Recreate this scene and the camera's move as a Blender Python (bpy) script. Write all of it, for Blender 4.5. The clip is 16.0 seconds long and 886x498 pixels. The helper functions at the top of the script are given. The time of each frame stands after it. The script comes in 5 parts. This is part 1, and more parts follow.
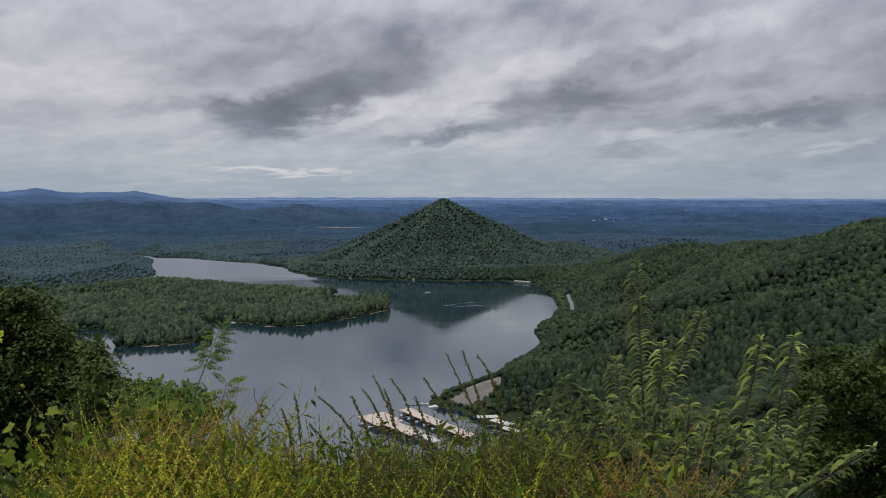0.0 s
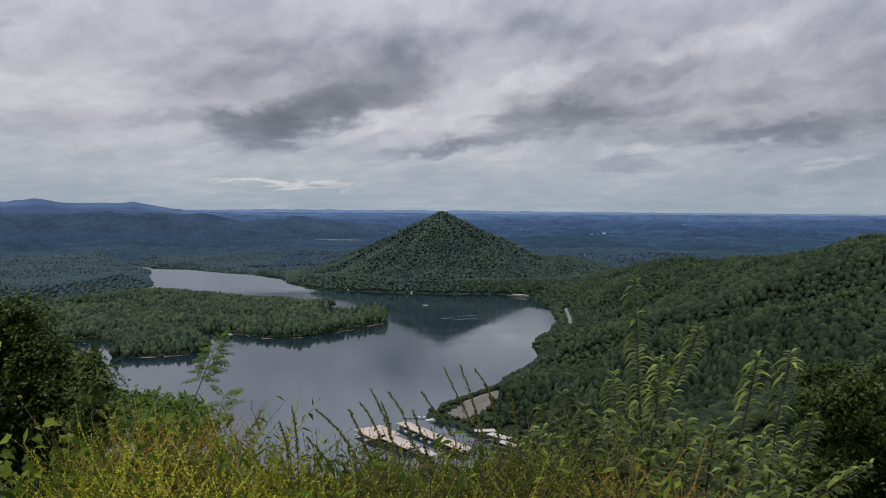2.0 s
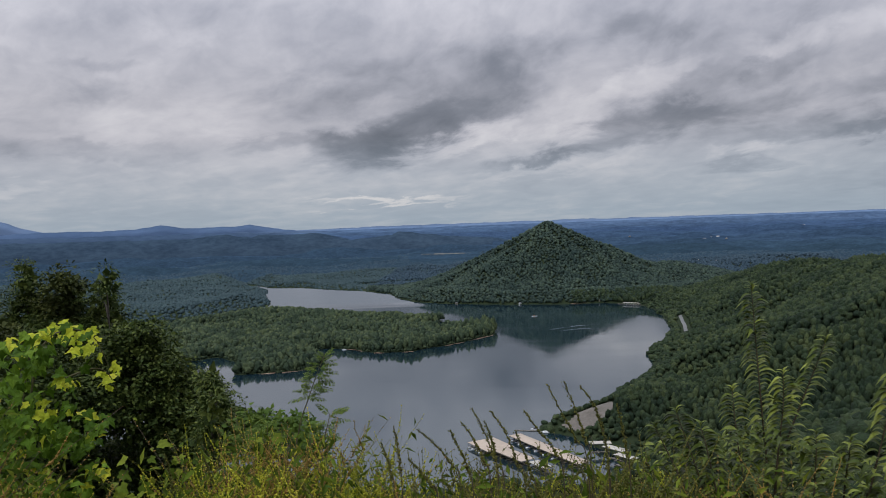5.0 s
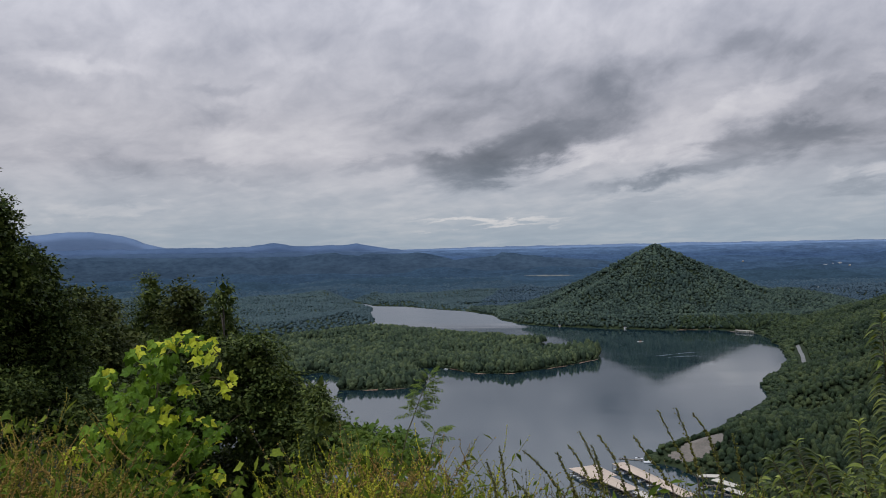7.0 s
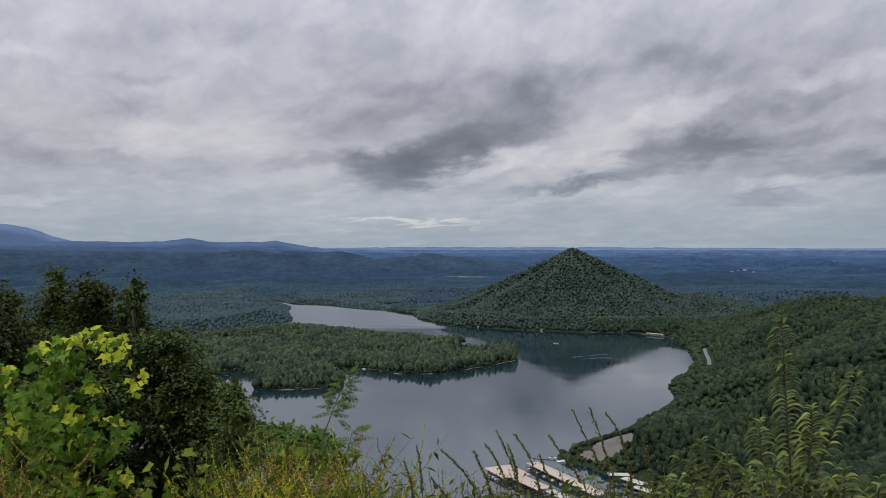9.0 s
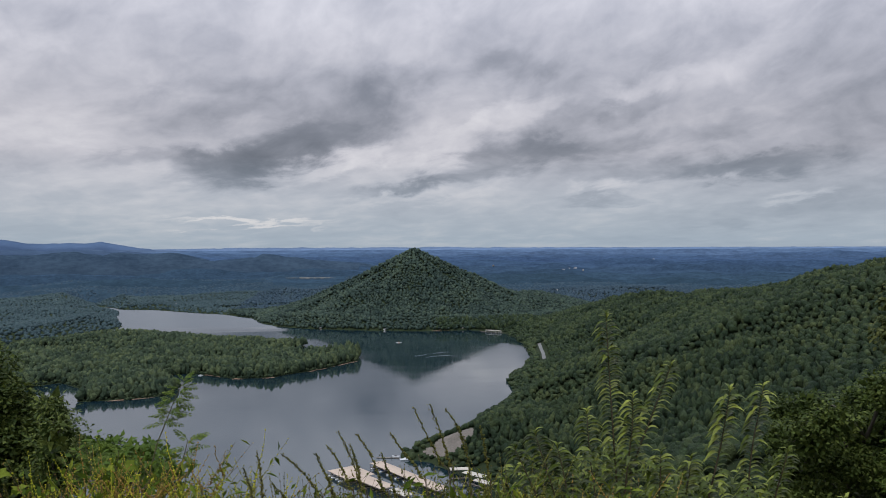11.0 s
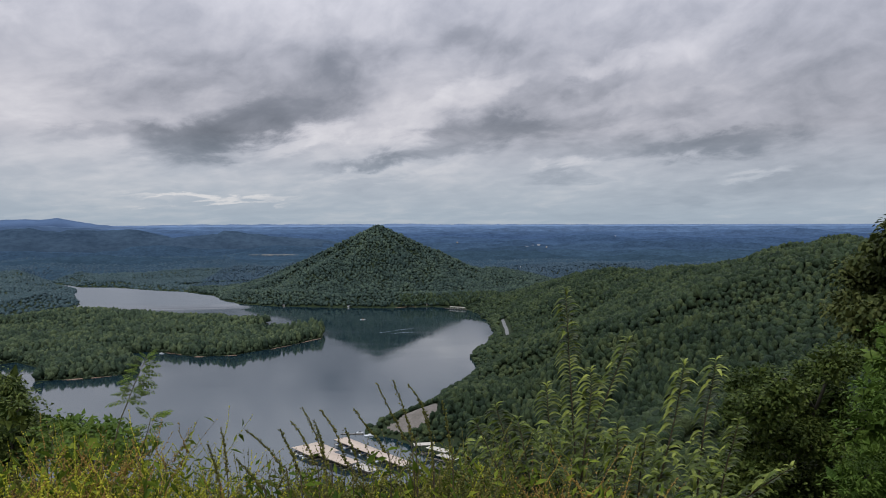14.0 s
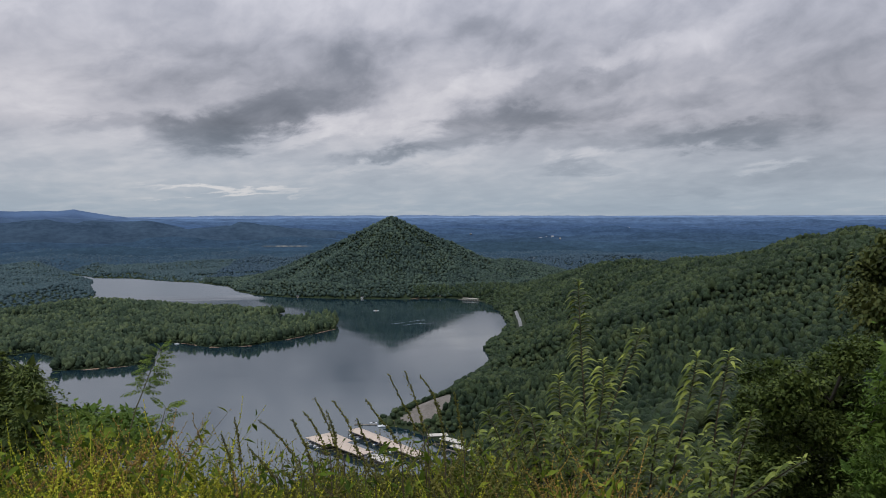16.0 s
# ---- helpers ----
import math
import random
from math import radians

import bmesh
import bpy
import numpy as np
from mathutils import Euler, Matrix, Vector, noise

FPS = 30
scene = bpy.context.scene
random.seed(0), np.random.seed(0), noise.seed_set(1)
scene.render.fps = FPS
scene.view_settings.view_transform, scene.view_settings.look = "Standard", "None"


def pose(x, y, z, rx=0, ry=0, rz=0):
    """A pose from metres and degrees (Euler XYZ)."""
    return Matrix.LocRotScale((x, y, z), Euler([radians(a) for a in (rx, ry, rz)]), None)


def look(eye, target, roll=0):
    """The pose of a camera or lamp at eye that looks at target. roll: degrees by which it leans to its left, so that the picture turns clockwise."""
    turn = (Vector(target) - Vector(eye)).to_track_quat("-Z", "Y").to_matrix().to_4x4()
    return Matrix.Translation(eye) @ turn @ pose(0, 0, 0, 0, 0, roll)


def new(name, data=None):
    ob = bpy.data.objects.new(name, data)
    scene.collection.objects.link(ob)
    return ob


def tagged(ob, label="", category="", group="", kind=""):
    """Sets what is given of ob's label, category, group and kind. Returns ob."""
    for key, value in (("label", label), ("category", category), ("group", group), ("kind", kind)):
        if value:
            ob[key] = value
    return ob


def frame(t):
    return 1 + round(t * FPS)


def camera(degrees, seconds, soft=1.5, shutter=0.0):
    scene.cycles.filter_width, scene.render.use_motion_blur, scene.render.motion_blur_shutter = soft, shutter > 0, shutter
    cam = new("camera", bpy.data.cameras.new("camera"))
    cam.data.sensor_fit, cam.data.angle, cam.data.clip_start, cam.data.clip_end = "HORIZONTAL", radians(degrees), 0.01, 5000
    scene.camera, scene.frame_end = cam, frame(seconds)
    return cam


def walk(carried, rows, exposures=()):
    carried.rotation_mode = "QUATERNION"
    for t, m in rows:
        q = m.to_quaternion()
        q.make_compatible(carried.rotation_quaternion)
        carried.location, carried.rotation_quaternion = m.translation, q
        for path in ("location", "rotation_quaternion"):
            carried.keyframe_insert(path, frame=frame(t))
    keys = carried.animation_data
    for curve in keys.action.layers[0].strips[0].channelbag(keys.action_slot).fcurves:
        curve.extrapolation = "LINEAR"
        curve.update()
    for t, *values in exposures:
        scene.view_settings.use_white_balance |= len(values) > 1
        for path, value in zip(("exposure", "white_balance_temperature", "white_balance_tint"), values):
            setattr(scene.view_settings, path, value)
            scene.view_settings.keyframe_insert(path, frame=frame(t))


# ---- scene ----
# ---- camera ----
EYE = 220.0  # height of the lookout above the lake, metres
PATH = [  # seconds, x, y, z from the first stand, yaw, pitch, roll
    (0.0, -0.000, -0.000, -0.000, -0.00, -3.80, 0.00),
    (0.5, -0.002, -0.003, 0.004, -0.03, -3.71, -0.15),
    (1.0, -0.003, -0.003, 0.007, -0.12, -3.60, -0.10),
    (1.5, -0.004, -0.009, 0.008, -0.18, -3.02, -0.14),
    (2.0, -0.001, -0.014, 0.005, -0.11, -2.85, -0.38),
    (2.5, -0.003, -0.014, 0.006, -0.04, -2.64, -0.14),
    (3.0, -0.002, -0.029, 0.005, -0.00, -2.58, 0.14),
    (3.5, -0.003, -0.026, 0.006, 0.03, -2.51, 0.63),
    (4.0, 0.001, -0.017, 0.008, 0.09, -2.51, 0.90),
    (4.5, 0.011, 0.026, 0.014, 2.49, -2.37, 1.71),
    (5.0, 0.033, 0.080, 0.010, 7.59, -1.86, 2.10),
    (5.2, 0.040, 0.090, 0.009, 9.62, -1.49, 1.90),
    (7.3, 0.012, 0.053, 0.004, 15.29, -0.11, 1.18),
    (7.5, 0.014, 0.050, 0.000, 15.29, -0.14, 1.07),
    (8.0, 0.012, 0.045, 0.001, 14.99, -0.17, 0.98),
    (8.5, 0.014, 0.049, 0.002, 12.14, -0.13, 0.54),
    (9.0, 0.010, 0.053, 0.002, 9.39, -0.16, -0.03),
    (9.5, 0.010, 0.056, 0.004, 6.71, -0.09, -0.04),
    (10.0, 0.012, 0.045, 0.006, 4.00, -0.10, 0.14),
    (10.2, 0.010, 0.048, 0.006, 2.53, -0.09, 0.27),
    (12.3, 0.033, -0.013, 0.001, -5.31, -0.86, 0.09),
    (12.5, 0.032, -0.018, 0.010, -5.37, -1.19, 0.25),
    (13.0, 0.032, -0.020, 0.015, -5.31, -1.65, 0.40),
    (13.5, 0.026, -0.013, 0.012, -5.16, -1.86, 0.28),
    (14.0, 0.021, -0.009, 0.011, -4.79, -1.87, 0.18),
    (14.5, 0.024, -0.003, 0.011, -4.11, -1.86, 0.39),
    (15.0, 0.026, -0.001, 0.012, -3.95, -1.96, 0.32),
    (15.5, 0.026, -0.002, 0.012, -3.90, -2.40, 0.34),
    (16.0, 0.027, -0.012, 0.012, -3.81, -2.50, 0.18),
]
cam = camera(59.24, 16.0, soft=1.0)
walk(cam, [(t, pose(x, y, EYE + z, 90 + p, r, w)) for t, x, y, z, w, p, r in PATH],
     exposures=[(0.0, 0.0), (5.0, -0.03), (10.0, 0.0), (12.4, 0.2), (13.5, 0.14), (15.0, 0.08), (16.0, 0.04)])

# ---- sky and light ----
SUN_AZ, SUN_EL = radians(-150), radians(55)


def add_node(nt, kind):
    return nt.nodes.new(kind)


def plug(nt, value, socket):
    """Feed a socket from a number, a tuple or another socket."""
    if isinstance(value, bpy.types.NodeSocket):
        nt.links.new(value, socket)
    else:
        socket.default_value = value


def calc(nt, op, a, b=0.0, c=0.0):
    n = add_node(nt, "ShaderNodeMath")
    n.operation = op
    plug(nt, a, n.inputs[0]), plug(nt, b, n.inputs[1]), plug(nt, c, n.inputs[2])
    return n.outputs[0]


def mixed(nt, fac, a, b, how="MIX"):
    n = add_node(nt, "ShaderNodeMix")
    n.data_type, n.blend_type = "RGBA", how
    plug(nt, fac, n.inputs[0]), plug(nt, a, n.inputs[6]), plug(nt, b, n.inputs[7])
    return n.outputs[2]


def noise_tex(nt, vector, scale, detail=4.0, rough=0.55, distortion=0.0):
    n = add_node(nt, "ShaderNodeTexNoise")
    if vector is not None:
        plug(nt, vector, n.inputs["Vector"])
    n.inputs["Scale"].default_value, n.inputs["Detail"].default_value = scale, detail
    n.inputs["Roughness"].default_value, n.inputs["Distortion"].default_value = rough, distortion
    return n.outputs["Fac"]


def ramp(nt, fac, stops):
    n = add_node(nt, "ShaderNodeValToRGB")
    plug(nt, fac, n.inputs[0])
    while len(n.color_ramp.elements) < len(stops):
        n.color_ramp.elements.new(0.5)
    for e, (at, col) in zip(n.color_ramp.elements, stops):
        e.position, e.color = at, (*col, 1) if len(col) == 3 else col
    return n.outputs[0]


def fit_range(nt, v, a, b, c, d):
    n = add_node(nt, "ShaderNodeMapRange")
    plug(nt, v, n.inputs[0])
    for k, q in zip((1, 2, 3, 4), (a, b, c, d)):
        n.inputs[k].default_value = q
    return n.outputs[0]


def xyz(nt, x, y, z):
    n = add_node(nt, "ShaderNodeCombineXYZ")
    plug(nt, x, n.inputs[0]), plug(nt, y, n.inputs[1]), plug(nt, z, n.inputs[2])
    return n.outputs[0]


world = bpy.data.worlds.new("overcast_sky")
scene.world = world
world.use_nodes = True
wn = world.node_tree
wn.nodes.clear()
sky = add_node(wn, "ShaderNodeTexSky")
sky.sky_type, sky.sun_disc = "NISHITA", False
sky.sun_elevation, sky.sun_rotation = SUN_EL, SUN_AZ
sky.altitude, sky.dust_density = 500, 2.0
coord = add_node(wn, "ShaderNodeTexCoord")
split = add_node(wn, "ShaderNodeSeparateXYZ")
wn.links.new(coord.outputs["Generated"], split.inputs[0])
sx, sy, sz = split.outputs
az = calc(wn, "MULTIPLY", calc(wn, "ARCTAN2", sx, sy), 57.2958)
el = calc(wn, "MULTIPLY", calc(wn, "ARCSINE", sz), 57.2958)
# the cloud deck flattens towards the skyline
rise = calc(wn, "MULTIPLY", calc(wn, "LOGARITHM", calc(wn, "ADD", calc(wn, "MAXIMUM", el, -1.0), 3.0), 2.71828), 3.4)
slant = calc(wn, "SUBTRACT", rise, calc(wn, "MULTIPLY", az, 0.030))
deck = xyz(wn, calc(wn, "MULTIPLY", az, 0.155), slant, 0.0)
puff = noise_tex(wn, deck, 0.95, 8, 0.565, 0.5)
fine = noise_tex(wn, deck, 3.0, 6, 0.55, 0.4)
broad = noise_tex(wn, deck, 0.42, 3, 0.5)
# ragged edges for the banks of cloud
warp_a = calc(wn, "MULTIPLY", calc(wn, "SUBTRACT", noise_tex(wn, deck, 1.2, 9, 0.59, 0.4), 0.5), 9.0)
warp_e = calc(wn, "MULTIPLY", calc(wn, "SUBTRACT", noise_tex(wn, deck, 1.6, 9, 0.59, 0.4), 0.5), 3.6)
az_w, el_w = calc(wn, "ADD", az, warp_a), calc(wn, "ADD", el, warp_e)
gloom = [0.0]


def cloud_bank(at_az, at_el, wide, high, tilt, dark):
    """One bank of cloud in the sky: dark above zero, bright below."""
    ct, st = math.cos(radians(tilt)), math.sin(radians(tilt))
    da, de = calc(wn, "SUBTRACT", az_w, at_az), calc(wn, "SUBTRACT", el_w, at_el)
    u = calc(wn, "ADD", calc(wn, "MULTIPLY", da, ct / wide), calc(wn, "MULTIPLY", de, st / wide))
    v = calc(wn, "SUBTRACT", calc(wn, "MULTIPLY", de, ct / high), calc(wn, "MULTIPLY", da, st / high))
    r = calc(wn, "ADD", calc(wn, "MULTIPLY", u, u), calc(wn, "MULTIPLY", v, v))
    g = calc(wn, "MULTIPLY", calc(wn, "EXPONENT", calc(wn, "MULTIPLY", calc(wn, "POWER", r, 1.7), -0.75)), dark)
    gloom[0] = calc(wn, "ADD", g, gloom[0])


# the great dark bank: low ragged core, tail to one side, shoulder rising to the other
cloud_bank(-13.2, 5.7, 3.4, 1.5, 6, 0.30)
cloud_bank(-9.5, 7.0, 5.0, 1.5, 12, 0.27)
cloud_bank(-19.6, 6.2, 3.4, 0.6, 0, 0.18)
cloud_bank(-5.0, 8.6, 5.2, 1.5, 14, 0.24)
cloud_bank(-9.0, 11.0, 7.5, 2.2, 6, 0.20)
cloud_bank(-1.6, 11.6, 3.6, 1.3, 12, 0.15)
cloud_bank(-16.5, 9.2, 5.0, 1.4, 6, 0.12)
cloud_bank(-13.5, 14.0, 6.0, 1.2, 4, 0.10)
# the second bank, a long wedge
cloud_bank(7.0, 6.5, 4.2, 1.3, 10, 0.30)
cloud_bank(1.0, 4.7, 4.2, 0.55, 8, 0.24)
cloud_bank(12.6, 7.0, 4.0, 1.0, 4, 0.22)
cloud_bank(18.6, 5.4, 6.0, 0.8, 0, 0.22)
cloud_bank(24.5, 5.5, 4.5, 0.7, 4, 0.20)
cloud_bank(19.5, 7.6, 6.0, 0.8, 10, 0.12)
cloud_bank(13.8, 3.2, 2.4, 0.4, 0, 0.20)
cloud_bank(23.0, 2.2, 7.0, 0.8, 4, 0.12)
cloud_bank(7.5, 12.9, 2.8, 0.7, 4, 0.12)
cloud_bank(15.4, 9.4, 2.6, 0.7, 16, 0.14)
cloud_bank(-0.6, 4.35, 4.6, 0.35, 6, 0.15)
cloud_bank(-11.5, 6.2, 5.0, 1.6, 10, 0.08)
# lit heads and gaps
cloud_bank(-0.2, 3.55, 5.0, 0.35, 5, -0.10)
cloud_bank(6.8, 9.4, 4.2, 0.9, 16, -0.22)
cloud_bank(17.5, 11.4, 3.2, 0.6, 16, -0.16)
cloud_bank(-5.6, 6.0, 4.2, 0.7, 14, -0.22)
cloud_bank(1.8, 6.6, 2.6, 0.6, 14, -0.14)
cloud_bank(-20.0, 4.4, 5.0, 0.9, 0, -0.06)
cloud_bank(13.6, 4.3, 2.4, 0.4, 0, -0.16)
cloud_bank(-12.0, 1.75, 4.2, 0.24, 0, -0.34)
cloud_bank(26.4, 3.3, 2.4, 0.3, 6, -0.16)
cloud_bank(-26.0, 9.5, 6.0, 4.0, 0, -0.07)
cloud_bank(24.0, 12.6, 5.0, 1.0, 22, -0.12)
# thin streaks on the far side
cloud_bank(-31.0, 9.4, 2.8, 0.7, 0, 0.15)
cloud_bank(-31.0, 11.4, 2.2, 0.5, -4, 0.12)
cloud_bank(-42.5, 11.3, 3.2, 0.7, -8, 0.10)
cloud_bank(-38.0, 6.0, 6.0, 0.6, -4, 0.11)
cloud_bank(-30.0, 5.6, 4.0, 0.5, -4, 0.10)
cloud_bank(-25.0, 14.6, 5.0, 1.2, 0, 0.10)
cloud_bank(-39.5, 12.6, 5.0, 0.6, -6, -0.12)
cloud_bank(-38.5, 3.1, 4.0, 0.35, 0, -0.12)
cloud_bank(29.0, 8.5, 10.0, 7.0, 0, 0.19)
cloud_bank(11.0, 12.4, 10.0, 4.0, 0, 0.13)

light = calc(wn, "SUBTRACT", 0.69, gloom[0])
calmer = fit_range(wn, el, 0.5, 6.0, 0.4, 1.0)
light = calc(wn, "ADD", light, calc(wn, "MULTIPLY", calmer, fit_range(wn, puff, 0.30, 0.70, -0.125, 0.125)))
light = calc(wn, "ADD", light, fit_range(wn, fine, 0.28, 0.72, -0.06, 0.06))
light = calc(wn, "ADD", light, fit_range(wn, broad, 0.3, 0.7, -0.06, 0.06))
cloud_colour = ramp(wn, light, [(0.0, (0.125, 0.134, 0.162)), (0.3, (0.220, 0.228, 0.268)), (0.55, (0.393, 0.394, 0.446)), (0.78, (0.560, 0.549, 0.596)), (1.0, (0.722, 0.705, 0.735))])
# thinner, bluer cover low over the land
low = fit_range(wn, el, 0.5, 6.5, 1.0, 0.0)
haze_colour = ramp(wn, calc(wn, "ADD", light, -0.02), [(0.2, (0.225, 0.285, 0.368)), (0.65, (0.325, 0.402, 0.482)), (1.0, (0.60, 0.605, 0.62))])
cloud_colour = mixed(wn, calc(wn, "MULTIPLY", low, 0.85), cloud_colour, haze_colour)
sky_scaled = add_node(wn, "ShaderNodeVectorMath")
sky_scaled.operation = "SCALE"
wn.links.new(sky.outputs[0], sky_scaled.inputs[0])
sky_scaled.inputs["Scale"].default_value = 0.1
cover = mixed(wn, 0.93, sky_scaled.outputs[0], cloud_colour)
# overcast: brighter towards the zenith
gain = fit_range(wn, el, 9.0, 60.0, 1.0, 2.35)
cover = mixed(wn, 1.0, cover, xyz(wn, calc(wn, "POWER", gain, 0.9), gain, calc(wn, "POWER", gain, 1.1)), "MULTIPLY")
back = add_node(wn, "ShaderNodeBackground")
wn.links.new(cover, back.inputs[0])
back.inputs[1].default_value = 1.0
wout = add_node(wn, "ShaderNodeOutputWorld")
wn.links.new(back.outputs[0], wout.inputs[0])

sun = new("sun", bpy.data.lights.new("sun", "SUN"))
sun.data.energy, sun.data.angle, sun.data.color = 1.5, radians(20), (0.95, 0.97, 1.0)
sun.matrix_world = look((0, 0, 900), (-900 * math.sin(SUN_AZ), -900 * math.cos(SUN_AZ), 900 - 900 * math.tan(SUN_EL)))

# ---- materials ----


def start_material(name, rough=0.8, metal=0.0):
    m = bpy.data.materials.new(name)
    m.use_nodes = True
    nt = m.node_tree
    b = nt.nodes["Principled BSDF"]
    b.inputs["Roughness"].default_value, b.inputs["Metallic"].default_value = rough, metal
    return m, nt, b


def position(nt):
    return add_node(nt, "ShaderNodeNewGeometry").outputs["Position"]


def bumped(nt, b, height, strength, distance):
    n = add_node(nt, "ShaderNodeBump")
    n.inputs["Strength"].default_value, n.inputs["Distance"].default_value = strength, distance
    nt.links.new(height, n.inputs["Height"])
    nt.links.new(n.outputs[0], b.inputs["Normal"])


def forest_material(name, dark, mid, pale, grain, patch, bump=1.0, rich=1.0):
    """Woods seen from afar: every crown has its own green, with leafy grain."""
    m, nt, b = start_material(name, 0.75)
    b.inputs["Specular IOR Level"].default_value = 0.12
    pos = position(nt)
    isl = add_node(nt, "ShaderNodeNewGeometry").outputs["Random Per Island"]
    g = noise_tex(nt, pos, grain, 3, 0.65)
    p = noise_tex(nt, pos, patch, 3, 0.55)
    v = calc(nt, "ADD", calc(nt, "MULTIPLY", isl, 0.55), calc(nt, "MULTIPLY", fit_range(nt, p, 0.25, 0.75, 0.0, 1.0), 0.45))
    col = ramp(nt, v, [(0.15, dark), (0.52, mid), (0.86, pale)])
    f = noise_tex(nt, pos, grain * 2.6, 3, 0.7)
    shade = calc(nt, "MULTIPLY", fit_range(nt, g, 0.32, 0.68, 1 - 0.5 * rich, 1 + 0.5 * rich), fit_range(nt, f, 0.3, 0.7, 1 - 0.45 * rich, 1 + 0.47 * rich))
    col = mixed(nt, 1.0, col, xyz(nt, shade, shade, shade), "MULTIPLY")
    nt.links.new(col, b.inputs["Base Color"])
    bumped(nt, b, calc(nt, "ADD", g, f), bump, 1.6)
    return m


def plain_material(name, a, c, scale, rough=0.8, bump=0.2, metal=0.0, dist=0.02, spec=0.3):
    """Two tones mixed by grain at two scales."""
    m, nt, b = start_material(name, rough, metal)
    b.inputs["Specular IOR Level"].default_value = spec
    pos = position(nt)
    g = noise_tex(nt, pos, scale, 5, 0.6)
    h = noise_tex(nt, pos, scale * 0.13, 3, 0.5)
    v = calc(nt, "ADD", calc(nt, "MULTIPLY", g, 0.6), calc(nt, "MULTIPLY", h, 0.4))
    nt.links.new(ramp(nt, v, [(0.34, a), (0.66, c)]), b.inputs["Base Color"])
    if bump:
        bumped(nt, b, g, bump, dist)
    return m


M_NEAR_WOODS = forest_material("summer_woods", (0.0133, 0.0250, 0.0129), (0.0292, 0.0460, 0.0206), (0.0614, 0.0792, 0.0304), 0.40, 0.012, 0.8, 0.6)
M_LAKE_WOODS = forest_material("lakeside_woods", (0.0189, 0.0331, 0.0194), (0.0422, 0.0616, 0.0317), (0.0788, 0.1004, 0.0445), 0.33, 0.012, 0.7, 0.65)
# the cone hill's greens carry a little blue haze in their colour
M_HILL_WOODS = forest_material("hill_haze_woods", (0.0184, 0.0335, 0.0280), (0.0356, 0.0562, 0.0431), (0.0626, 0.0886, 0.0581), 0.32, 0.008, 0.6, 0.55)
# far woods: haze painted in as bluer greens with less contrast
M_FAR_WOODS = forest_material("far_haze_woods", (0.0286, 0.0495, 0.0546), (0.0384, 0.0638, 0.0686), (0.0516, 0.0802, 0.0790), 0.2, 0.005, 0.4, 0.4)
M_HAZY_WOODS = forest_material("hazy_woods", (0.0278, 0.0497, 0.0686), (0.0354, 0.0608, 0.0817), (0.0446, 0.0732, 0.0934), 0.15, 0.004, 0.3, 0.3)
M_FLOOR = plain_material("forest_floor", (0.016, 0.025, 0.012), (0.034, 0.046, 0.020), 0.25, 0.95, 0.4, dist=0.4, spec=0.1)
M_SAND = plain_material("reddish_bank", (0.17, 0.11, 0.075), (0.28, 0.19, 0.13), 0.5, 0.9, 0.3)
M_GRAVEL = plain_material("pale_gravel", (0.10, 0.088, 0.072), (0.19, 0.165, 0.14), 0.4, 0.9, 0.2)
M_ROAD = plain_material("grey_asphalt", (0.12, 0.12, 0.12), (0.19, 0.19, 0.18), 0.5, 0.85, 0.1)


def hazed_material(name, a, c, scale):
    """Far country behind everything else, blue air haze painted into its colour."""
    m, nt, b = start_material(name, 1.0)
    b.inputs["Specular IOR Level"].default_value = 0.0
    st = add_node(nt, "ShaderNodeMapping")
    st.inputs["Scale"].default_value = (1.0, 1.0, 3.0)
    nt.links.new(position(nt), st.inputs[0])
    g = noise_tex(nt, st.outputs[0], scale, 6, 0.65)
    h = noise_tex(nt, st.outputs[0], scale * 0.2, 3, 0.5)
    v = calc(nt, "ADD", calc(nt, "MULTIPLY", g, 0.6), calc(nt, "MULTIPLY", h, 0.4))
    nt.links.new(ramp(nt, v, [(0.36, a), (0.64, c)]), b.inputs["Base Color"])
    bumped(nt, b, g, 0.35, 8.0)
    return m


# belts turn bluer and paler outward: haze held in the base colour
BELTS = [hazed_material("distance_haze_tone", (0.78 * c[0], 0.80 * c[1], 0.96 * c[2]), (1.48 * c[0], 1.52 * c[1], 1.80 * c[2]), s) for c, s in (
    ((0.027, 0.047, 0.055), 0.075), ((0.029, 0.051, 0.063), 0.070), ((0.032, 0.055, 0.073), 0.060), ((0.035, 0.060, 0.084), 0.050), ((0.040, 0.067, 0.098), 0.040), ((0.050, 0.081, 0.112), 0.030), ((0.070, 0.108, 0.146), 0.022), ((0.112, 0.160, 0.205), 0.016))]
SWELLS = [hazed_material("swell_haze_tone", (0.74 * c[0], 0.76 * c[1], 0.91 * c[2]), (1.38 * c[0], 1.42 * c[1], 1.68 * c[2]), s) for c, s in (
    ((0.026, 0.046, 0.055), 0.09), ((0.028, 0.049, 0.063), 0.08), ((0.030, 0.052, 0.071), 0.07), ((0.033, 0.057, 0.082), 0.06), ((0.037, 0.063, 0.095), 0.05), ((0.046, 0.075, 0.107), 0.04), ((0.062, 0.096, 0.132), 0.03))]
# the blues of hills and mountains are haze put into their tones
HILL_DARK = hazed_material("dark_haze_hill", (0.026, 0.044, 0.068), (0.050, 0.079, 0.112), 0.03)
HILL_MID = hazed_material("slate_haze_hill", (0.044, 0.071, 0.118), (0.066, 0.102, 0.158), 0.02)
HILL_PALE = hazed_material("hazy_blue_hill", (0.070, 0.108, 0.172), (0.098, 0.144, 0.220), 0.01)
M_RANGE = hazed_material("blue_haze_mountain", (0.066, 0.105, 0.180), (0.098, 0.150, 0.245), 0.006)
